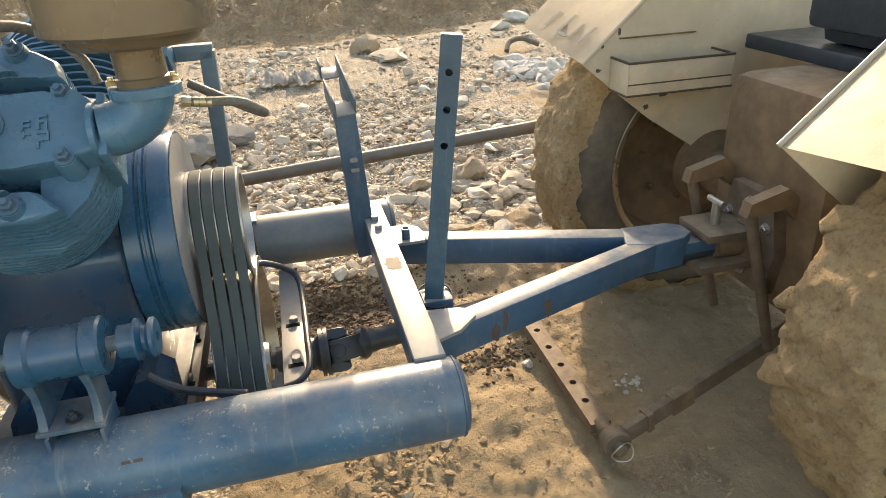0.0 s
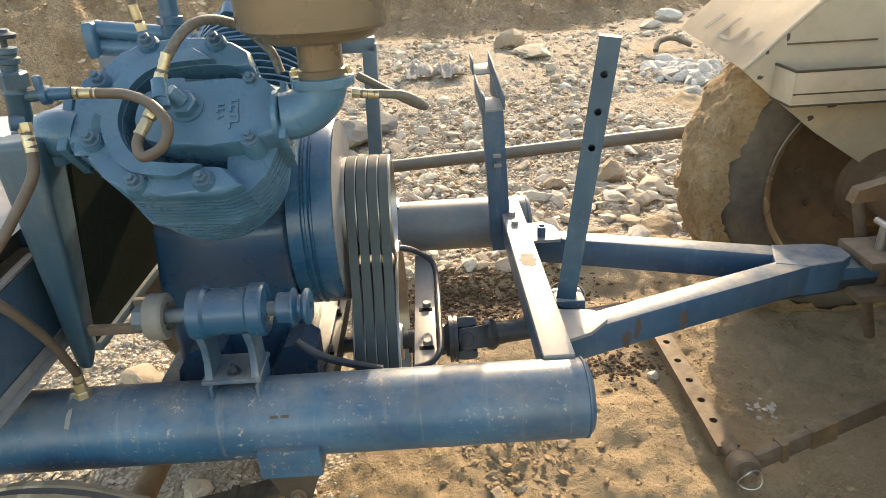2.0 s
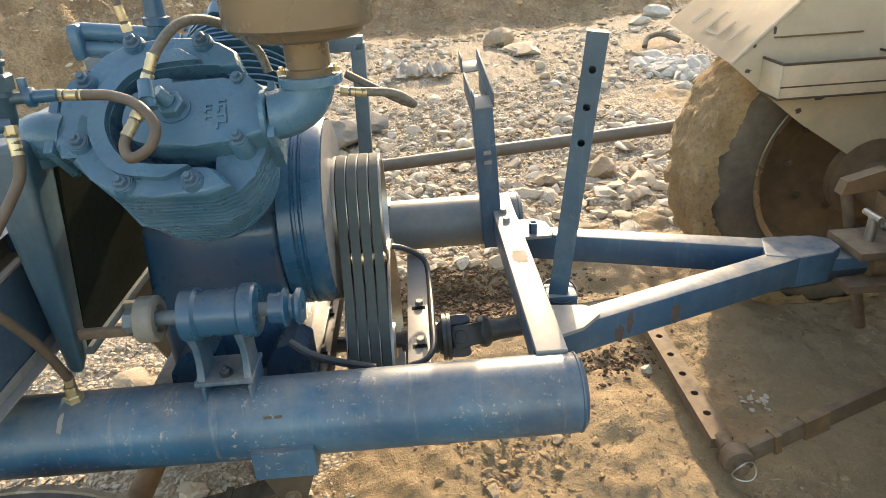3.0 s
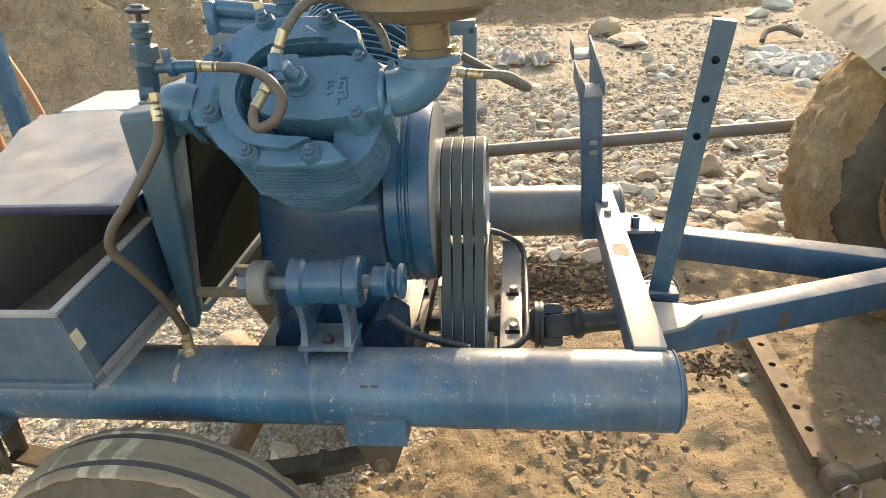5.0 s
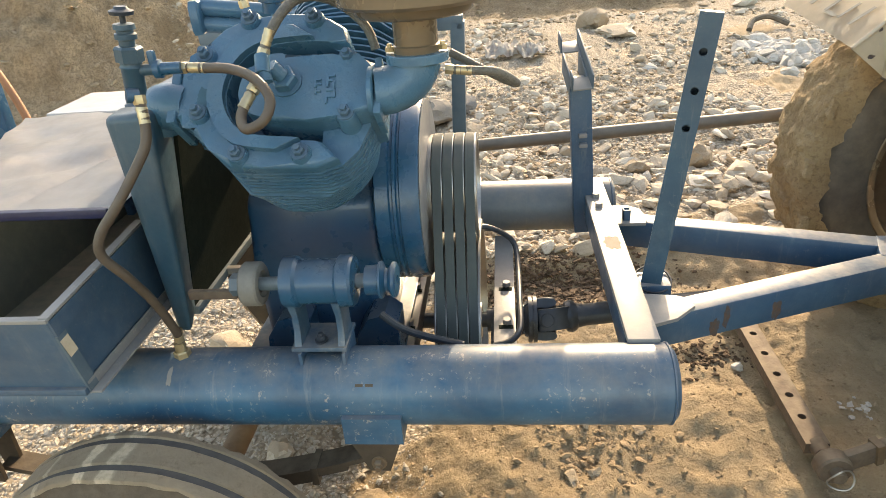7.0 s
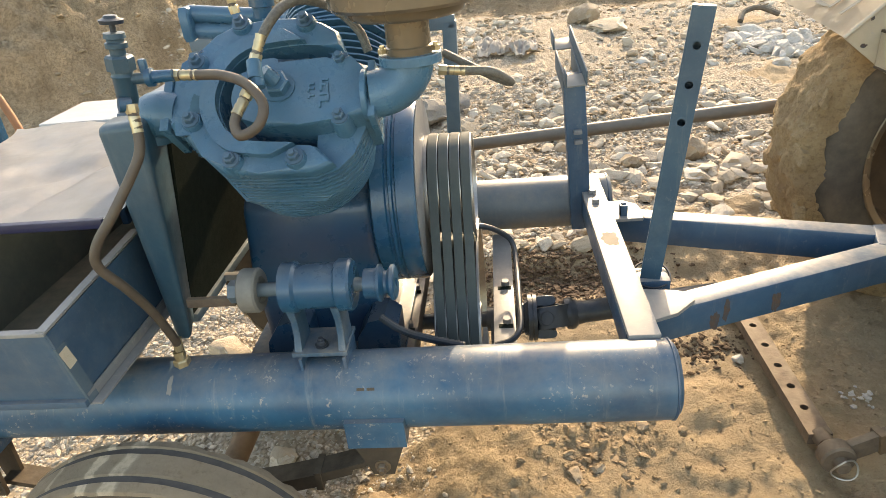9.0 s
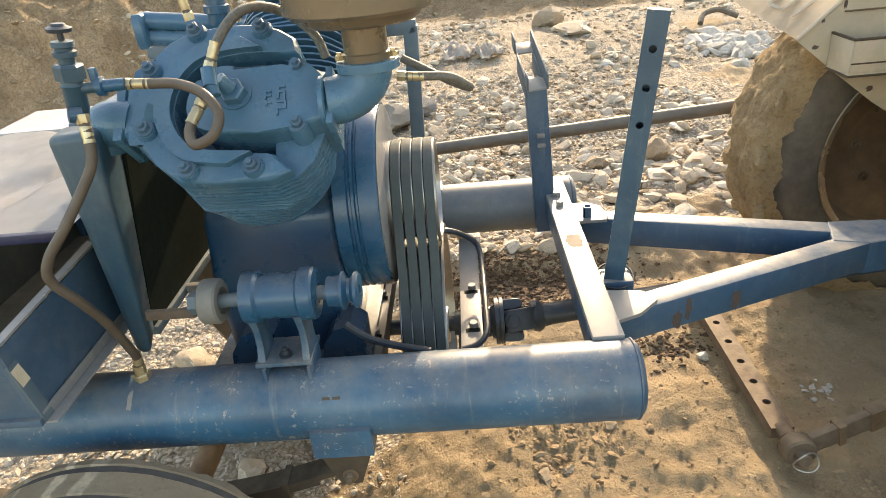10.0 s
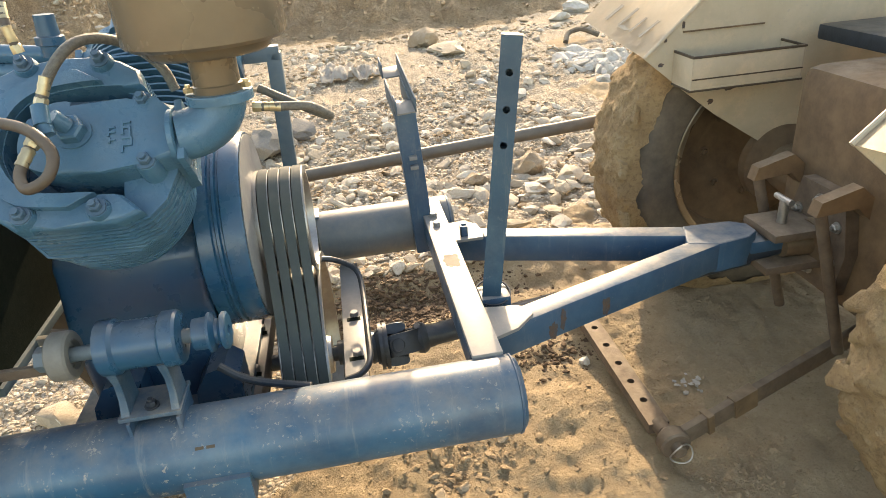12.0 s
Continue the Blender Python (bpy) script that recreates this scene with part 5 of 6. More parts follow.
for x, z, w, h, seed in ((0.79, 0.975, 0.010, 0.006, 2.0), (0.90, 0.885, 0.014, 0.006, 4.0), (0.985, 0.830, 0.012, 0.009, 6.0), (0.86, 1.10, 0.006, 0.012, 8.0), (0.80, 1.055, 0.005, 0.008, 9.0), (1.05, 0.870, 0.020, 0.008, 11.0)):
    stain(far_fender, (x, 1.0298, z), (1, 0, 0), (0, 0, 1), (0, -1, 0), w, h, seed, RUST_PATCH)
bm = bmesh.new()
box(bm, (0.86, 1.024, 1.075), (1.15, 1.031, 1.080), 0.001)
part("crease", bm, BROWN, far_fender, "rusty crease line")
# faded brush strokes on the far fender
FU = (Vector((0.942, 1.03, 1.196)) - Vector((0.729, 1.03, 1.003))).normalized()
FV = (Vector((0.690, 1.50, 1.073)) - Vector((0.729, 1.03, 1.003))).normalized()
FN = FU.cross(FV)
FN = FN if FN.z > 0 else -FN
for v, u, lv, lu in ((0.34, 0.045, 0.02, 0.075), (0.25, 0.05, 0.015, 0.085), (0.20, 0.045, 0.06, 0.012), (0.17, 0.05, 0.012, 0.07), (0.10, 0.05, 0.014, 0.08)):
    bm = bmesh.new()
    prism(bm, [(u, v), (u + lu, v - 0.02), (u + lu, v - 0.02 + lv), (u, v + lv)], Vector((0.729, 1.03, 1.003)) + FN * 0.0045, FU, FV, FN, 0.0012)
    part("brush_mark", bm, GREY_MARK, far_fender, "faded painted stroke")

# rear housing, axle tubes and hitch
bm = bmesh.new()
box(bm, (1.06, 0.24, 0.36), (2.0, 0.70, 1.02), 0.06)
hs = part("rear_housing", bm, BROWN, tractor, "oily brown transmission housing")
bm = bmesh.new()
lathe(bm, (1.30, -0.02, 0.56), (0, 1, 0), [(0, 0), (0, 0.15), (0.03, 0.15), (0.05, 0.085), (0.25, 0.11), (0.80, 0.11), (1.02, 0.085), (1.05, 0.15), (1.09, 0.15), (1.09, 0)], 32)
part("axle_tube", bm, BROWN, hs)
bm = bmesh.new()
prism(bm, [(-0.11, -0.14), (0.11, -0.14), (0.13, 0.0), (0.09, 0.16), (-0.09, 0.16), (-0.13, 0.0)], (1.02, 0.46, 0.56), (0, 1, 0), (0, 0, 1), (1, 0, 0), 0.05, 0.0)
pl = part("cover_plate", bm, RUSTY, hs, "rust-brown bolted rear cover")
for a in range(6):
    q = Vector((1.02, 0.46 + 0.095 * math.cos(a * 1.047 + 0.5), 0.57 + 0.11 * math.sin(a * 1.047 + 0.5)))
    bolt(pl, q, (-1, 0, 0), 0.012, "cover_bolt", STEEL)
bm = bmesh.new()
lathe(bm, (1.02, 0.46, 0.545), (-1, 0, 0), [(0, 0), (0, 0.075), (0.02, 0.07), (0.02, 0.035), (0.10, 0.03), (0.10, 0)], 24)
part("shaft_cover", bm, BROWN, hs)
for y in (0.34, 0.62):
    bm = bmesh.new()
    prism(bm, [(1.10, 0.70), (1.02, 0.77), (0.91, 0.74), (0.90, 0.70), (1.02, 0.71), (1.10, 0.63)], (0, y - 0.02, 0), (1, 0, 0), (0, 0, 1), (0, 1, 0), 0.04, 0.004)
    part("lift_arm", bm, BROWN, hs)
    bm = bmesh.new()
    rod(bm, (0.92, y, 0.72), (1.06, y - 0.02, 0.24), 0.016, 12)
    part("lift_rod", bm, RUSTY, hs)
bm = bmesh.new()
box(bm, (0.84, 0.40, 0.49), (1.08, 0.58, 0.515), 0.006)
box(bm, (0.86, 0.41, 0.585), (1.08, 0.57, 0.610), 0.006)
cl = part("clevis", bm, RUSTY, hs)
bm = bmesh.new()
rod(bm, (0.93, 0.49, 0.45), (0.93, 0.49, 0.68), 0.014, 14)
rod(bm, (0.93, 0.46, 0.68), (0.93, 0.53, 0.68), 0.010, 10)
part("hitch_pin", bm, STEEL, cl)
bm = bmesh.new()
box(bm, (1.30, 0.10, 1.02), (2.1, 0.96, 1.07), 0.01)
box(bm, (1.36, 0.24, 1.07), (1.80, 0.70, 1.18), 0.04)
box(bm, (1.30, 0.24, 1.12), (1.38, 0.70, 1.50), 0.03)
part("seat", bm, DARK_STEEL, tractor, "dark worn tractor seat on its platform")

# lower link with its ball end, and the drilled cross drawbar
BALL = Vector((0.516, 0.242, 0.085))
bm = bmesh.new()
END = Vector((1.19, 0.410, 0.215))
d = (END - BALL).normalized()
s = Vector((-d.y, d.x, 0)).normalized()
n = d.cross(s)
prism(bm, [(-0.012, -0.030), (0.012, -0.030), (0.012, 0.030), (-0.012, 0.030)], BALL + d * 0.035, s, n, d, (END - BALL).length)
bmesh.ops.bevel(bm, geom=bm.edges[:], offset=0.004, segments=2, profile=0.5, affect="EDGES")
link = part("lower_link", bm, RUSTY, tractor, "rusty lower link with ball end")
bm = bmesh.new()
prism(bm, [(-0.019, -0.034), (0.019, -0.034), (0.019, 0.034), (-0.019, 0.034)], BALL + d * 0.115, s, n, d, 0.022, 0.003)
part("collar", bm, BROWN, link, "dark rusty collar")
bm = bmesh.new()
prism(bm, [(-0.017, -0.034), (0.017, -0.034), (0.017, 0.034), (-0.017, 0.034)], BALL + d * 0.215, s, n, d, 0.085, 0.003)
part("sleeve", bm, BROWN, link, "dark rusty sleeve")
bm = bmesh.new()
lathe(bm, BALL - Vector((0, 0.024, 0)), (0, 1, 0), [(0, 0.019), (0, 0.040), (0.006, 0.045), (0.040, 0.045), (0.046, 0.040), (0.046, 0.019)], 36, True)
eye = part("link_eye", bm, RUSTY, link)
bm = bmesh.new()
lathe(bm, BALL - Vector((0, 0.050, 0)), (0, 1, 0), [(0, 0), (0, 0.016), (0.004, 0.0195), (0.10, 0.0195), (0.10, 0)], 24)
part("pin", bm, RUSTY, link)
bm = bmesh.new()
hose(bm, [BALL + Vector((0.033 * math.cos(a), -0.052 + 0.006 * math.sin(2 * a), 0.033 * math.sin(a))) for a in [k * 0.42 for k in range(16)]], 0.0025, 6, 2)
part("linch_ring", bm, STEEL, link)
def pierced_bar(bm, x, w, y0, y1, z0, z1, at, r):
    """Flat bar along y with real through holes."""
    h = w / 2
    N = 16
    for z in (z0, z1):
        cuts = [y0]
        for c in at:
            cuts += [c - h, c + h]
        cuts.append(y1)
        for k in range(0, len(cuts), 2):
            bm.faces.new([bm.verts.new(p) for p in ((x - h, cuts[k], z), (x + h, cuts[k], z), (x + h, cuts[k + 1], z), (x - h, cuts[k + 1], z))])
    for c in at:
        rows = []
        for z in (z0, z1):
            ring, edge = [], []
            for k in range(N):
                a = 2 * math.pi * k / N + math.pi / 4
                q = h / max(abs(math.cos(a)), abs(math.sin(a)))
                ring.append(bm.verts.new((x + r * math.cos(a), c + r * math.sin(a), z)))
                edge.append(bm.verts.new((x + q * math.cos(a), c + q * math.sin(a), z)))
            for k in range(N):
                bm.faces.new((ring[k], ring[(k + 1) % N], edge[(k + 1) % N], edge[k]))
            rows.append(ring)
        for k in range(N):
            bm.faces.new((rows[0][k], rows[0][(k + 1) % N], rows[1][(k + 1) % N], rows[1][k]))
    for p in (((x - h, y0), (x - h, y1)), ((x + h, y0), (x + h, y1)), ((x - h, y0), (x + h, y0)), ((x - h, y1), (x + h, y1))):
        bm.faces.new([bm.verts.new((*q, z)) for q, z in ((p[0], z0), (p[1], z0), (p[1], z1), (p[0], z1))])
    bmesh.ops.remove_doubles(bm, verts=bm.verts[:], dist=0.0005)
    return bm


bm = bmesh.new()
pierced_bar(bm, 0.510, 0.064, 0.316, 1.11, 0.054, 0.090, [0.425, 0.520, 0.620, 0.728, 0.840, 0.950], 0.0118)
part("drilled_drawbar", bm, RUSTY, link, "flat rusty drawbar with a row of holes")
bm = bmesh.new()
rod(bm, (0.515, 0.285, 0.080), (0.512, 0.330, 0.078), 0.024, 18)
part("collar", bm, RUSTY, link)


# ---- inlet elbow, filter and pipework of the compressor ----
bm = bmesh.new()
arc = [(-0.556, 0.058, 1.184)] + [(-0.545 + 0.067 * math.sin(a), 0.060 + 0.016 * math.sin(a), 1.184 + 0.056 * (1 - math.cos(a))) for a in [k * math.pi / 16 for k in range(9)]]
hose(bm, arc, 0.0425, 28, 1, False)
elbow = part("inlet_elbow", bm, BLUE_CAST, comp, "smooth blue cast inlet elbow")
bm = bmesh.new()
prism(bm, [(0.056 * math.cos(a) * (1.0 if abs(math.sin(2 * a)) < 0.99 else 1.08), 0.052 * math.sin(a)) for a in [2 * math.pi * k / 24 for k in range(24)]], (-0.478, 0.078, 1.232), (1, 0, 0), (0, 1, 0), (0, 0, 1), 0.016, 0.003)
part("elbow_flange", bm, BLUE_CAST, elbow)
bm = bmesh.new()
lathe(bm, (-0.564, 0.056, 1.184), (1, 0, 0), [(0, 0), (0, 0.046), (0.008, 0.046), (0.010, 0.043), (0.010, 0)], 24)
part("elbow_flange", bm, BLUE_CAST, elbow)
for dx in (-0.047, 0.047):
    bolt(elbow, (-0.478 + dx, 0.070, 1.248), (0, 0, 1), 0.0085, "flange_bolt", BRASS, False)

air_filter = thing("air_filter", (-0.478, 0.078, 1.248), "tan dusty metal canister air filter on the inlet elbow", "air filter")
bm = bmesh.new()
lathe(bm, (-0.478, 0.078, 1.248), (0, 0, 1), [(0, 0), (0, 0.041), (0.012, 0.042), (0.014, 0.039), (0.060, 0.039), (0.060, 0)], 40)
part("neck", bm, FILTER, air_filter)
bm = bmesh.new()
lathe(bm, (-0.478, 0.078, 1.308), (0, 0, 1), [(0, 0.0), (0, 0.070), (0.004, 0.096), (0.010, 0.103), (0.020, 0.106), (0.022, 0.124), (0.028, 0.130), (0.150, 0.130), (0.150, 0)], 64)
bowl = part("bowl", bm, FILTER, air_filter)
bm = bmesh.new()
lathe(bm, (-0.478, 0.078, 1.458), (0, 0, 1), [(0, 0.0), (0, 0.136), (0.012, 0.138), (0.05, 0.12), (0.07, 0.06), (0.075, 0)], 64)
part("lid", bm, FILTER, air_filter)


def brass_end(name, p, d, parent, r=0.012, long=1.0):
    """Hex nut and crimped ferrule of a hose end."""
    p, d = Vector(p), Vector(d).normalized()
    bm = bmesh.new()
    hexnut(bm, p, d, r * 1.10, 0.016 * long)
    lathe(bm, p + d * 0.018 * long, d, [(0, 0), (0, r * 0.85), (0.004, r), (0.010, r * 0.9), (0.016, r), (0.022, r * 0.9), (0.030, r * 1.0), (0.032, 0)], 14)
    return part(name, bm, BRASS, parent, "brass hose fitting")


def line_thing(name, pts, r, mat, label, ends=2, step=8):
    P = [Vector(p) for p in pts]
    t = thing(name, P[0], label, "hose")
    bm = bmesh.new()
    hose(bm, P, r, 14, step)
    part("tube", bm, mat, t)
    brass_end("fitting", P[0], P[1] - P[0], t, r * 1.10)
    if ends == 2:
        brass_end("fitting", P[-1], P[-2] - P[-1], t, r * 1.15)
    return t


line_thing("drain_hose", [(-0.954, -0.022, 1.218), (-0.949, -0.034, 1.175), (-0.952, -0.045, 1.140), (-0.968, -0.060, 1.108), (-1.007, -0.090, 1.048), (-1.046, -0.110, 0.996), (-1.056, -0.112, 0.955), (-1.036, -0.090, 0.897), (-1.027, -0.050, 0.817), (-1.024, -0.020, 0.740), (-1.030, 0.0, 0.700), (-1.033, 0.0, 0.668)], 0.0092, HOSE, "brown rubber hose with brass fittings down to the tank")
bm = bmesh.new()
hexnut(bm, (-1.033, 0, 0.646), (0, 0, 1), 0.018, 0.018)
lathe(bm, (-1.033, 0, 0.664), (0, 0, 1), [(0, 0), (0, 0.012), (0.02, 0.012), (0.02, 0)], 14)
part("tank_union", bm, BRASS, near_tank, "weathered brass union")
line_thing("valve_hose", [(-0.888, 0.018, 1.2535), (-0.850, 0.014, 1.252), (-0.790, 0.000, 1.250), (-0.740, -0.030, 1.238), (-0.711, -0.056, 1.210), (-0.718, -0.080, 1.182), (-0.750, -0.082, 1.168), (-0.764, -0.062, 1.182), (-0.757, -0.042, 1.203), (-0.743, -0.020, 1.226)], 0.0088, HOSE, "brown rubber hose looping to the head fitting")
line_thing("feed_hose", [(-0.740, 0.026, 1.262), (-0.731, 0.034, 1.285), (-0.720, 0.046, 1.306), (-0.702, 0.064, 1.330), (-0.684, 0.091, 1.344), (-0.660, 0.120, 1.345), (-0.632, 0.150, 1.331), (-0.602, 0.168, 1.305), (-0.578, 0.166, 1.275), (-0.566, 0.159, 1.240)], 0.0088, BRAID, "grey braided hose arching over the head", 1)
line_thing("cross_hose", [(-0.432, 0.098, 1.210), (-0.405, 0.100, 1.206), (-0.375, 0.103, 1.203), (-0.335, 0.110, 1.196), (-0.303, 0.135, 1.170), (-0.318, 0.165, 1.166), (-0.369, 0.195, 1.186), (-0.430, 0.220, 1.215)], 0.0080, BRAID, "grey hose bent behind the inlet elbow", 1)

# tee on the plug of the near head
bm = bmesh.new()
rod(bm, HEAD + Vector((0.012, 0, 0)) + HUP * 0.012 + HAX * 0.028, HEAD + Vector((-0.002, 0, 0)) + HUP * 0.018 + HAX * 0.050, 0.014, 14)
rod(bm, (-0.737, 0.006, 1.238), (-0.741, 0.026, 1.264), 0.013, 14)
rod(bm, (-0.733, 0.002, 1.224), (-0.741, 0.020, 1.256), 0.012, 14)
part("tee", bm, BLUE_CAST, comp)

# outlet elbow from the head to the radiator
bm = bmesh.new()
hose(bm, [(-0.925, 0.085, 1.165), (-0.955, 0.085, 1.170), (-0.985, 0.095, 1.160), (-1.000, 0.10, 1.130)], 0.044, 20, 5)
outlet = part("outlet_elbow", bm, BLUE_CAST, comp)

# unloader valve
valve = thing("unloader_valve", (-0.966, 0.0, 1.21), "blue unloader valve with screw cap above the radiator", "valve")
V0 = Vector((-0.968, 0.0, 1.222))
VD = Vector((0.012, 0.0, 0.12)).normalized()
bm = bmesh.new()
lathe(bm, V0 - VD * 0.012, VD, [(0, 0), (0, 0.014), (0.014, 0.018), (0.050, 0.018), (0.053, 0.020), (0.056, 0.018), (0.062, 0.018), (0.062, 0)], 20)
rod(bm, V0 + VD * 0.034, V0 + VD * 0.034 + Vector((0.045, 0.004, 0.0)), 0.0095, 14)
hexnut(bm, V0 + VD * 0.050, VD, 0.0235, 0.026)
part("body", bm, RADIATOR_BLUE, valve)
bm = bmesh.new()
lathe(bm, V0 + VD * 0.076, VD, [(0, 0), (0, 0.013), (0.010, 0.013), (0.012, 0.018), (0.020, 0.018), (0.022, 0.014), (0.026, 0.014), (0.028, 0.018), (0.036, 0.017), (0.038, 0)], 20)
part("spring_cap", bm, RADIATOR_BLUE, valve)
bm = bmesh.new()
rod(bm, V0 + VD * 0.112, V0 + VD * 0.128, 0.005, 10)
lathe(bm, V0 + VD * 0.127, VD, [(0, 0), (0, 0.019), (0.006, 0.020), (0.009, 0.012), (0.013, 0.010), (0.013, 0)], 20)
part("screw", bm, DARK_STEEL, valve)
bm = bmesh.new()
lathe(bm, V0 + VD * 0.034 + Vector((0.040, 0.004, 0)), (1, 0.08, 0), [(0, 0), (0, 0.016), (0.010, 0.016), (0.012, 0.011), (0.045, 0.010), (0.045, 0)], 16)
box(bm, (-0.932, -0.002, 1.25), (-0.919, 0.009, 1.288), 0.004)
part("side_tap", bm, BLUE, valve)
bm = bmesh.new()
rod(bm, V0 - VD * 0.006 + Vector((0.012, -0.016, 0)), V0 - VD * 0.006 + Vector((-0.004, -0.028, 0.004)), 0.013, 12)
part("side_plug", bm, BLUE, valve)

# ---- radiator ----
radiator = thing("radiator", (-1.0, 0.45, 0.686), "blue tapered radiator with a dark core beside the compressor", "radiator")
bm = bmesh.new()
A = [(-1.072, 0.035, 1.166), (-1.047, 0.030, 0.690), (-1.008, 0.018, 0.690), (-0.968, 0.014, 1.180), (-1.044, 0.120, 0.690), (-0.972, 0.120, 1.170), (-1.085, 0.120, 1.166), (-1.075, 0.120, 0.690)]
vs = [bm.verts.new(p) for p in A]
for f in ((0, 1, 2, 3), (3, 2, 4, 5), (0, 3, 5, 6), (1, 7, 4, 2), (0, 6, 7, 1), (6, 5, 4, 7)):
    bm.faces.new([vs[i] for i in f])
bmesh.ops.bevel(bm, geom=bm.edges[:], offset=0.016, segments=4, profile=0.5, affect="EDGES")
side = part("side_tank", bm, RADIATOR_BLUE, radiator, "blue tapered sheet side tank")
bm = bmesh.new()
box(bm, (-1.085, 0.118, 1.100), (-0.972, 0.86, 1.176), 0.03)
part("top_tank", bm, BLUE_FRAME, radiator)
bm = bmesh.new()
prism(bm, [(-1.085, 0.695), (-1.046, 0.695), (-0.976, 1.120), (-1.080, 1.120)], (0, 0.12, 0), (1, 0, 0), (0, 0, 1), (0, 1, 0), 0.74)
core = part("core", bm, BLACK, radiator, "black radiator core")
bm = bmesh.new()
box(bm, (-1.085, 0.12, 0.676), (-1.036, 0.86, 0.697), 0.003)
part("bottom_rail", bm, BLUE_GREY, radiator)
bm = bmesh.new()
box(bm, (-1.040, 0.295, 0.680), (-0.930, 0.312, 0.698), 0.002)
part("mounting_strip", bm, PALE_STEEL, radiator, "pale dusty mounting strip")
# ---- tension roller on the near tank ----
roller = thing("tension_roller", (-0.72, 0.02, DECK), "blue bearing housing with shaft, roller and small sheave on the tank", "bearing housing")
AZ, AY = 0.816, 0.02
bm = bmesh.new()
lathe(bm, (-0.782, AY, AZ), (1, 0, 0), [(0, 0), (0, 0.040), (0.004, 0.052), (0.030, 0.053), (0.036, 0.046), (0.112, 0.046), (0.118, 0.053), (0.142, 0.053), (0.147, 0.049), (0.149, 0.036), (0.149, 0)], 48)
housing = part("housing", bm, BLUE, roller)
for q in (0, 1):
    x = -0.773 + q * 0.092
    bm = bmesh.new()
    prism(bm, [(-0.042, 0.0), (0.040, 0.0), (0.026, 0.035), (0.026, 0.070), (0.040, 0.110), (-0.040, 0.110), (-0.024, 0.070), (-0.026, 0.035)], (x, AY, 0.676), (0, 1, 0), (0, 0, 1), (1, 0, 0), 0.015, 0.004)
    part("pedestal", bm, ROLLER_BLUE, roller)
bm = bmesh.new()
box(bm, (-0.780, AY - 0.045, 0.672), (-0.662, AY + 0.05, 0.682), 0.003)
base = part("base_plate", bm, ROLLER_BLUE, roller)
bolt(base, (-0.72, AY - 0.02, 0.684), (0, 0, 1), 0.010, mat=DARK_STEEL)
bm = bmesh.new()
box(bm, (-0.765, AY - 0.052, 0.630), (-0.758, AY + 0.045, 0.672), 0.001)
box(bm, (-0.673, AY - 0.052, 0.630), (-0.666, AY + 0.045, 0.672), 0.001)
box(bm, (-0.758, AY + 0.036, 0.640), (-0.673, AY + 0.045, 0.672), 0.001)
part("stool", bm, BLUE_FRAME, roller)
bm = bmesh.new()
rod(bm, (-0.885, AY, AZ - 0.004), (-0.560, AY, AZ), 0.0145, 16)
hexnut(bm, (-0.892, AY, AZ - 0.004), (1, 0, 0), 0.024, 0.026)
part("spindle", bm, BLUE_GREY, roller)
bm = bmesh.new()
lathe(bm, (-0.866, AY, AZ - 0.003), (1, 0, 0), [(0, 0), (0, 0.042), (0.004, 0.046), (0.034, 0.046), (0.038, 0.042), (0.039, 0.028), (0.030, 0.024), (0.030, 0)], 40)
part("rubber_roller", bm, ROLLER, roller, "dusty grey rubber roller")
bm = bmesh.new()
lathe(bm, (-0.612, AY, AZ), (1, 0, 0), [(0, 0), (0, 0.030), (0.026, 0.031), (0.028, 0.038), (0.033, 0.038), (0.040, 0.024), (0.046, 0.024), (0.054, 0.036), (0.060, 0.036), (0.063, 0.032), (0.063, 0.010), (0.058, 0.010), (0.058, 0)], 36)
part("sheave", bm, BLUE, roller)
bm = bmesh.new()
box(bm, (-0.995, 0.020, 0.776), (-0.890, 0.034, 0.796), 0.003)
part("stay_bar", bm, RUSTY, roller, "rusty flat stay bar")

# feet of the compressor and the loose belt end behind the roller
for x in (-0.86, -0.64):
    bm = bmesh.new()
    prism(bm, [(-0.06, 0.0), (0.05, 0.0), (0.05, 0.10), (0.02, 0.125), (-0.02, 0.115), (-0.05, 0.07)], (x, 0.17, 0.505), (1, 0, 0), (0, 0, 1), (0, 1, 0), 0.10, 0.012)
    part("foot", bm, BLUE_CASE, crankcase)
bm = bmesh.new()
hose(bm, [(-0.62, 0.14, 0.655), (-0.575, 0.125, 0.628), (-0.52, 0.11, 0.614), (-0.43, 0.085, 0.606)], 0.009, 10, 6)
part("guide_tube", bm, DARK_STEEL, trailer)
bm = bmesh.new()
hose(bm, [(-0.43, 0.56, 0.665), (-0.385, 0.58, 0.655), (-0.335, 0.60, 0.620), (-0.307, 0.60, 0.585), (-0.300, 0.52, 0.555), (-0.300, 0.36, 0.540), (-0.302, 0.26, 0.527), (-0.325, 0.225, 0.515), (-0.365, 0.22, 0.505)], 0.008, 10, 6)
part("guard_strip", bm, DARK_STEEL, trailer)

# ---- tool box ----
toolbox = thing("tool_box", (-1.42, 0.15, DECK), "dented blue sheet tool bin with dusty lid, open at the front", "tool box")
X0, X1, Y0, Y1, ZB, ZT = -1.46, -1.124, -0.216, 0.62, 0.715, 0.885


def tin(name, pts, n, mat=TIN, label=""):
    bm = bmesh.new()
    sheet(bm, pts, n, 0.004)
    return part(name, bm, mat, toolbox, label)


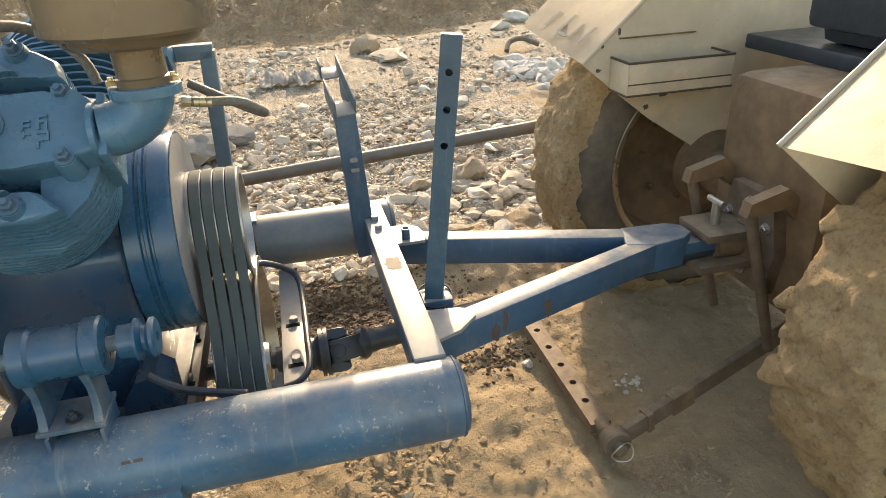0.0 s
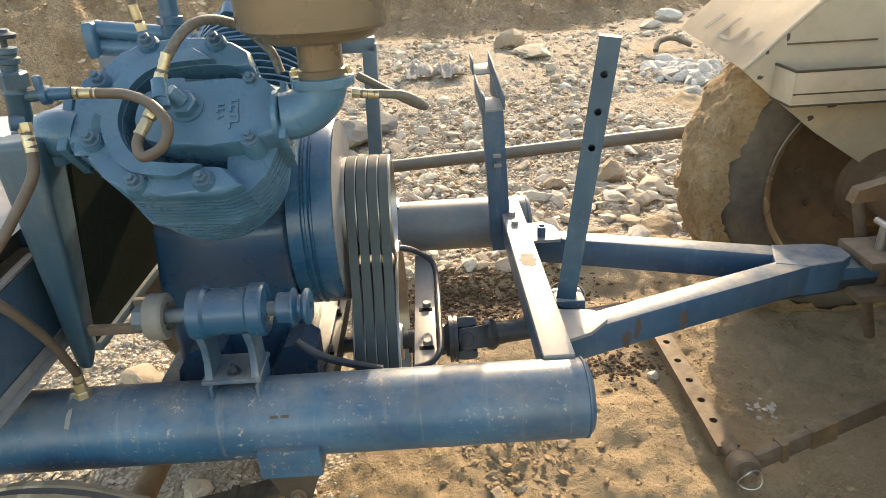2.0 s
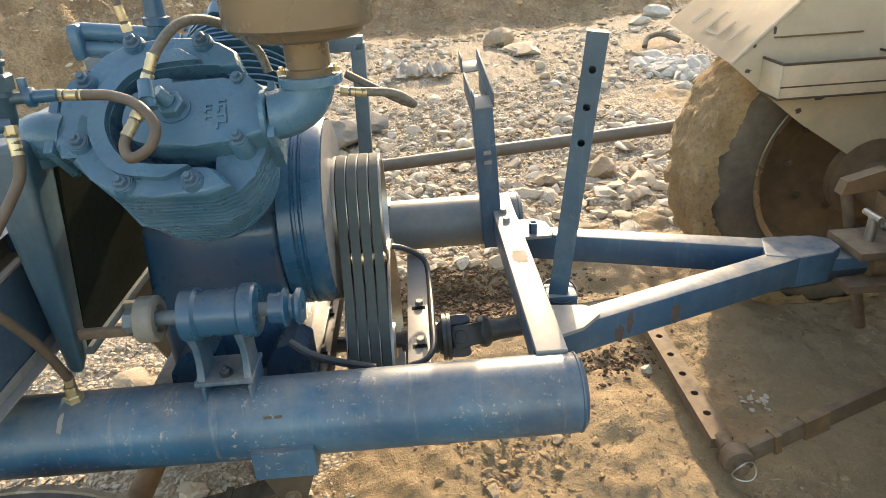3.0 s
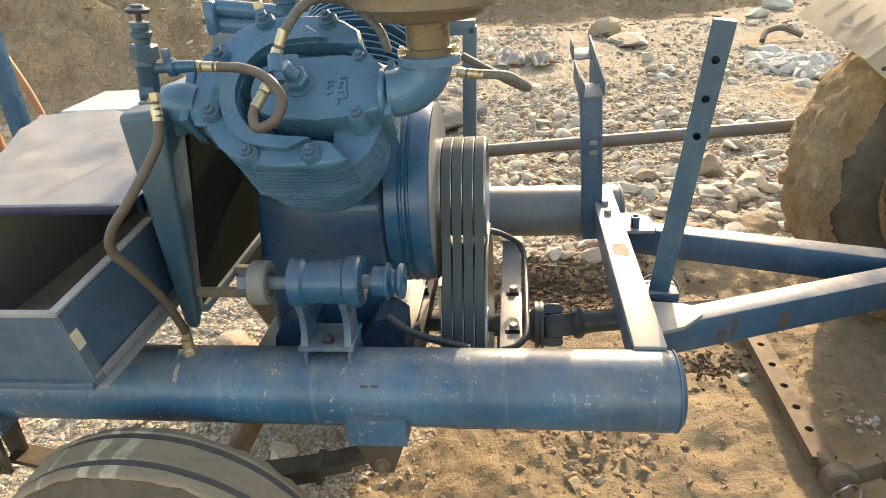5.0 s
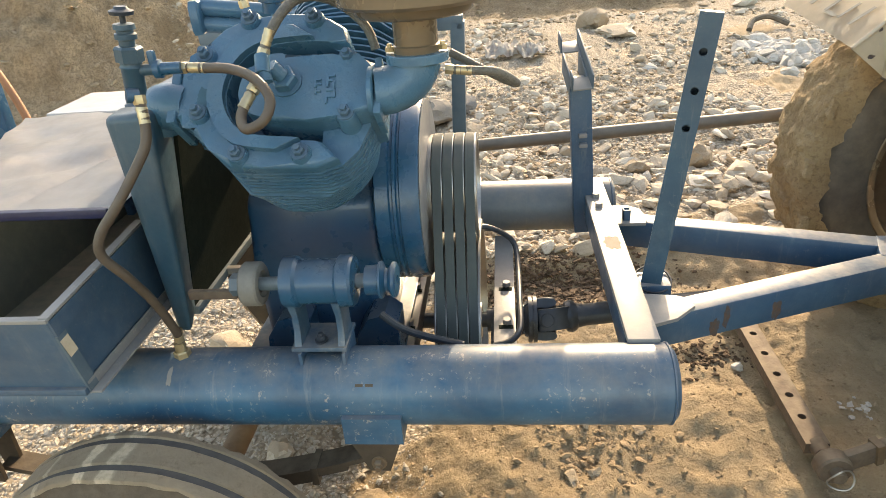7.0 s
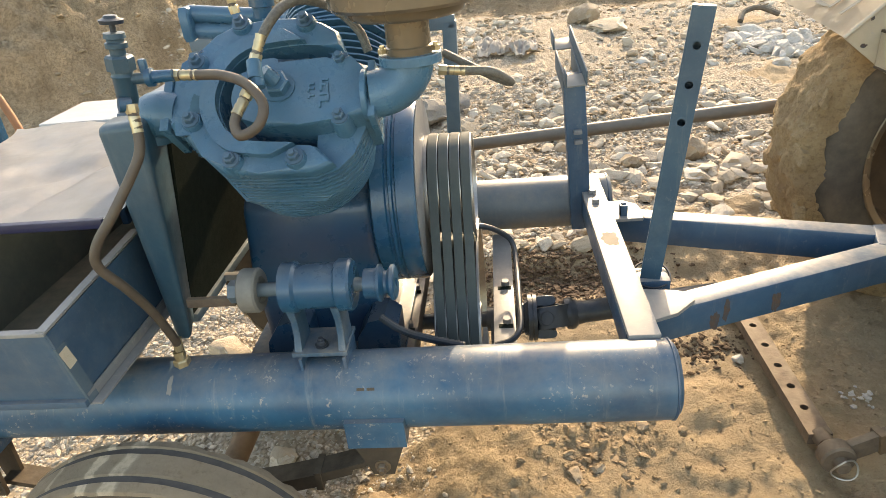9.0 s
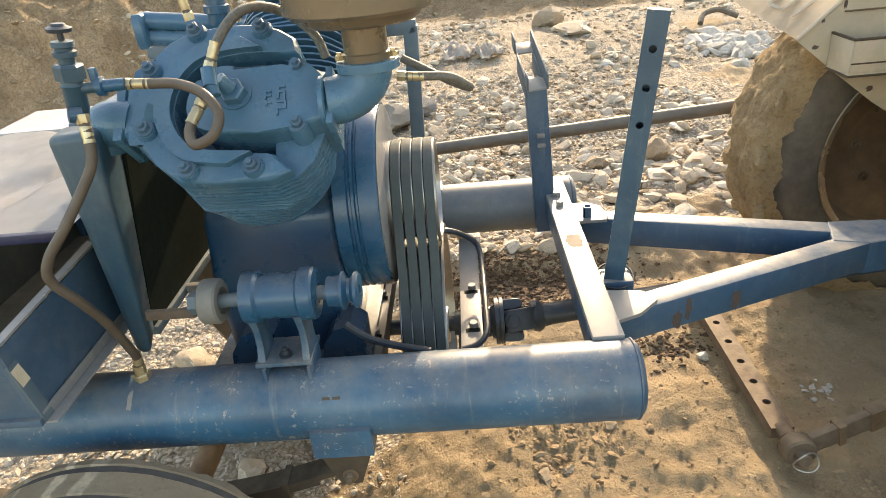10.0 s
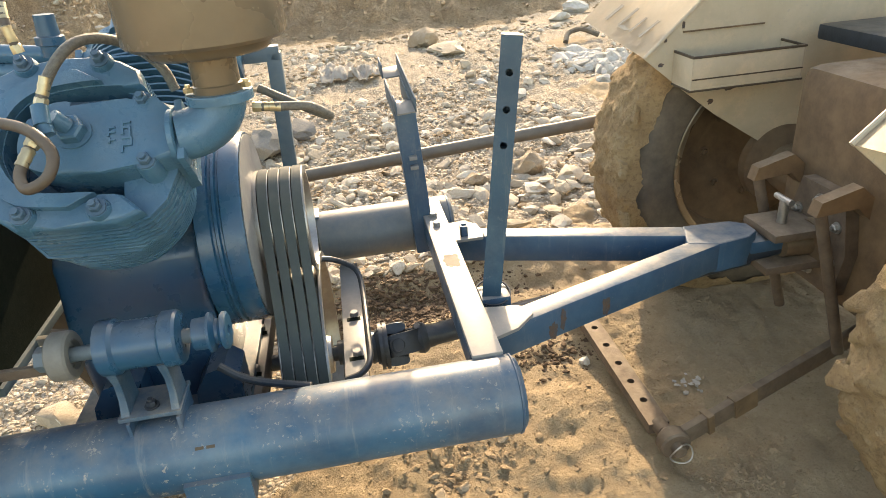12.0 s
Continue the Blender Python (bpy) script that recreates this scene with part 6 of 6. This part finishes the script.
tin("front_panel", [(X0, Y0, ZT), (X1, Y0, ZT), (X1 + 0.01, Y0 + 0.02, ZB), (X0, Y0 + 0.02, ZB)], (0, 1, 0))
tin("side_panel", [(X1, Y0 + 0.004, ZT), (X1, 0.14, 0.905), (X1, Y1, 0.93), (X1 + 0.01, Y1, ZB), (X1 + 0.01, Y0 + 0.02, ZB)], (-1, 0, 0))
tin("side_panel", [(X0, Y0 + 0.004, ZT), (X0, -0.004, 0.905), (X0, 0.0, 0.976), (X0, Y1, 0.976), (X0, Y1, ZB), (X0, Y0 + 0.02, ZB)], (1, 0, 0), BIN_FLOOR)
tin("back_panel", [(X0, Y1, 0.98), (X1, Y1, 0.98), (X1, Y1, ZB), (X0, Y1, ZB)], (0, -1, 0))
tin("floor_panel", [(X0, Y0 + 0.02, ZB + 0.004), (X1, Y0 + 0.02, ZB + 0.004), (X1, Y1, ZB + 0.004), (X0, Y1, ZB + 0.004)], (0, 0, 1), BIN_FLOOR)
bm = bmesh.new()
box(bm, (X0, Y0 - 0.004, ZT - 0.004), (X1 + 0.004, Y0 + 0.012, ZT + 0.004), 0.002)
part("rim", bm, PALE_STEEL, toolbox, "pale folded rim")
bm = bmesh.new()
sheet(bm, [(X1 - 0.012, Y0, ZT + 0.001), (X1 + 0.006, Y0, ZT + 0.001), (X1 + 0.006, 0.14, 0.906), (X1 - 0.012, 0.14, 0.906)], (0, 0, 1), 0.005)
part("rim", bm, PALE_STEEL, toolbox, "pale folded rim")
bm = bmesh.new()
box(bm, (X1 + 0.008, Y0 + 0.020, ZB - 0.004), (X1 + 0.036, Y1, ZB + 0.001), 0.001)
box(bm, (X1 + 0.012, Y0 + 0.020, ZB + 0.001), (X1 + 0.016, Y1, ZB + 0.022), 0.001)
part("lower_lip", bm, DUSTY_STEEL, toolbox, "dusty bare steel angle")
bm = bmesh.new()
sheet(bm, [(X1 + 0.001, Y0, ZT - 0.001), (X1 + 0.001, 0.14, 0.903), (X1 + 0.003, 0.14, 0.868), (X1 + 0.003, Y0 + 0.004, ZT - 0.036)], (1, 0, 0), 0.005)
part("upper_band", bm, TIN, toolbox)
bm = bmesh.new()
sheet(bm, [(X1 + 0.003, Y0 + 0.002, ZT - 0.036), (X1 + 0.003, Y0 + 0.028, ZT - 0.035), (X1 + 0.012, Y0 + 0.046, ZB), (X1 + 0.012, Y0 + 0.019, ZB)], (1, 0, 0), 0.005)
strip = part("corner_strip", bm, BLUE_GREY, toolbox, "greyed corner strip with a bare patch")
bm = bmesh.new()
sheet(bm, [(X1 + 0.0085, Y0 + 0.004, ZT - 0.046), (X1 + 0.0085, Y0 + 0.027, ZT - 0.044), (X1 + 0.0115, Y0 + 0.034, ZT - 0.082), (X1 + 0.0115, Y0 + 0.011, ZT - 0.084)], (1, 0, 0), 0.001)
part("bare_patch", bm, PALE_MUD, strip, "bare tan patch")
bm = bmesh.new()
box(bm, (X0, Y0 + 0.008, ZB - 0.003), (X1 + 0.014, Y0 + 0.024, ZB + 0.012), 0.003)
part("front_lip", bm, TIN, toolbox)
bm = bmesh.new()
N, K = 26, 22
LX = [-1.465 - 0.288 * j / K for j in range(K + 1)]
grid = [[bm.verts.new((LX[j] + (X1 + 0.05 - LX[j]) * i / N, 0.0 + 0.715 * j / K, 0.999 + ease(0, 5, j) * 0.016 * fbm(i * 0.13, j * 0.13, 4.0, 3) + 0.006 * math.sin(3.0 * j / K) - ease(0, 3, j) * 0.014 * max(0.0, 1 - abs(i - 10 - 0.7 * j) / 1.5) * (j < 16) - ease(0, 3, j) * 0.010 * max(0.0, 1 - abs(j - 4 - 0.35 * i) / 1.3))) for i in range(N + 1)] for j in range(K + 1)]
for j in range(K):
    for i in range(N):
        bm.faces.new((grid[j][i], grid[j][i + 1], grid[j + 1][i + 1], grid[j + 1][i]))
bmesh.ops.solidify(bm, geom=bm.faces[:], thickness=0.003)
part("lid", bm, LID, toolbox, "dented dusty sheet lid", 40)
bm = bmesh.new()
box(bm, (X0 - 0.01, -0.006, 0.981), (X1 + 0.03, 0.010, 1.000), 0.003)
part("lid_edge", bm, NAVY, toolbox, "navy folded lid edge")
bm = bmesh.new()
box(bm, (-1.690, 0.722, 0.972), (X1 + 0.12, 0.97, 1.004), 0.004)
part("rear_shelf", bm, LID, toolbox, "bright dusty sheet shelf")
for x in (X0 + 0.01, X1 - 0.02):
    for y0, y1 in ((Y1 - 0.03, Y1 - 0.01), (0.86, 0.90)):
        bm = bmesh.new()
        box(bm, (x, y0, 0.65), (x + 0.02, y1, 0.972), 0.003)
        part("corner_post", bm, BLUE_FRAME, toolbox)
bm = bmesh.new()
hose(bm, [(X1 + 0.02, 0.58, 1.006), (X1 + 0.0, 0.55, 1.02), (X1 - 0.03, 0.54, 1.02), (X1 - 0.03, 0.57, 1.012), (X1 + 0.0, 0.58, 1.01)], 0.003, 6, 4)
part("hasp_ring", bm, STEEL, toolbox)

# ---- frame and hose behind the tool box ----
rack = thing("rear_rack", (-1.86, 0.75, 0.65), "blue square-tube rack at the back of the trailer", "rack")
bm = bmesh.new()
box(bm, (-0.025, -0.02, 0.0), (0.025, 0.02, 0.95), 0.004, pose(-1.865, 0.75, 0.64, 0, 1.0, 0))
part("upright", bm, BLUE_SHINE, rack)
bm = bmesh.new()
rod(bm, (-2.15, 0.75, 1.15), (-1.87, 0.75, 1.135), 0.008, 10)
part("rail", bm, BLUE, rack)
bm = bmesh.new()
rod(bm, (-2.10, 0.75, 1.13), (-1.88, 0.75, 1.02), 0.008, 10)
part("brace", bm, BLUE, rack)
bm = bmesh.new()
hose(bm, [(-2.20, 0.80, 1.17), (-2.06, 0.80, 1.12), (-2.01, 0.80, 1.00), (-2.00, 0.80, 0.86), (-1.98, 0.82, 0.66)], 0.020, 12, 6)
tagged(part("air_hose", bm, ORANGE), "faded orange air hose hanging beside the rack", "hose")
bm = bmesh.new()
hose(bm, [(-1.92, 0.86, 1.15), (-1.87, 0.85, 1.03), (-1.84, 0.84, 0.90), (-1.84, 0.84, 0.66)], 0.012, 12, 6)
tagged(part("air_hose", bm, ORANGE), "thin tan air hose behind the rack", "hose")

# long pipe carried along the far side
bm = bmesh.new()
rod(bm, (-1.3, 1.5, 0.531), (1.9, 1.5, 0.731), 0.026, 20)
long_pipe = part("side_pipe", bm, PIPE_GREY, trailer, "long dark steel pipe along the far side")
bm = bmesh.new()
rod(bm, (-0.62, FAR_Y, 0.566), (-0.62, 1.5, 0.574), 0.02, 12)
part("pipe_stay", bm, BLUE_FRAME, trailer)

# flanged header of the intercooler behind the head
bm = bmesh.new()
prism(bm, [(-0.028, -0.036), (0.022, -0.036), (0.032, -0.022), (0.032, 0.022), (0.022, 0.036), (-0.028, 0.036), (-0.036, 0.024), (-0.036, -0.024)], (-1.010, 0.40, 1.288), (0, 1, 0), (0, 0, 1), (1, 0, 0.06), 0.022, 0.009)
header = part("header_flange", bm, BLUE_CAST, comp, "rounded blue header flange")
for z in (1.262, 1.298):
    bm = bmesh.new()
    rod(bm, (-0.995, 0.40, z + 0.010), (-0.84, 0.42, z - 0.012), 0.019, 16)
    part("header_pipe", bm, BLUE_CAST, header)
line_thing("gauge_hose", [(-0.850, 0.28, 1.42), (-0.847, 0.26, 1.375), (-0.842, 0.25, 1.345), (-0.838, 0.25, 1.318)], 0.008, HOSE, "thin dark hose dropping to a brass union", 2, 4)
bm = bmesh.new()
lathe(bm, (-0.800, 0.30, 1.30), (0.05, 0, 1), [(0, 0), (0, 0.020), (0.02, 0.020), (0.022, 0.026), (0.036, 0.026), (0.038, 0.020), (0.075, 0.018), (0.075, 0)], 18)
part("breather", bm, BLUE, comp, "blue breather valve")


# ---- scraps on the ground ----
def scrap(x, y, w, d, seed, mat, label):
    """A crumpled sheet lying on the ground."""
    rng = random.Random(seed)
    o = rng.uniform(0, 30)
    bm = bmesh.new()
    N = 14
    rows = []
    for j in range(N + 1):
        row = []
        for i in range(N + 1):
            u, v = i / N - 0.5, j / N - 0.5
            e = 1.0 + 0.35 * fbm(u * 2.5 + o, v * 2.5, 1.0, 3)
            px_, py_ = x + u * w * e, y + v * d * e
            row.append(bm.verts.new((px_, py_, ground_height(px_, py_) + 0.06 + 0.34 * w * abs(fbm(u * 2.6 + o, v * 1.7, 6.0, 3)) + 0.10 * v * d)))
        rows.append(row)
    for A, B in zip(rows, rows[1:]):
        for k in range(N):
            bm.faces.new((A[k], A[k + 1], B[k + 1], B[k]))
    bmesh.ops.solidify(bm, geom=bm.faces[:], thickness=0.003)
    return tagged(part("plastic_scrap", bm, mat, None, "", 25), label, "scrap", "plastic scraps")


SHEET = plain("dusty_white_plastic", (0.62, 0.59, 0.55), (0.48, 0.44, 0.40), 0.8, 0.0, 12, 0.2, 0.2)
scrap(-0.34, 6.19, 0.36, 0.50, 3, SHEET, "crumpled dusty white plastic sheet on the stones")
scrap(-0.03, 6.05, 0.30, 0.42, 8, SHEET, "small white plastic scrap lying among stones")
bm = bmesh.new()
hose(bm, [(x, y, ground_height(x, y) + z) for x, y, z in ((2.44, 6.80, 0.02), (2.52, 6.94, 0.09), (2.70, 6.98, 0.12), (2.90, 6.90, 0.03))], 0.032, 8, 6)
tagged(part("rubber_strip", bm, RUBBER), "bent black rubber strip on the far ground", "rubber strip")
scatter("white_pebbles", "few small white pebbles on trodden sand", WHITE_STONE, 22, lambda r: (r.gauss(0.74, 0.035), r.gauss(0.57, 0.03)), lambda r: 0.005 + 0.008 * r.random(), 15)
scatter("trodden_clods", "crumbled brown clods beside the tractor wheel", CLOD, 500, lambda r: (r.gauss(0.66, 0.09), r.gauss(0.13, 0.07)), lambda r: 0.003 + 0.009 * r.random() ** 3, 16)
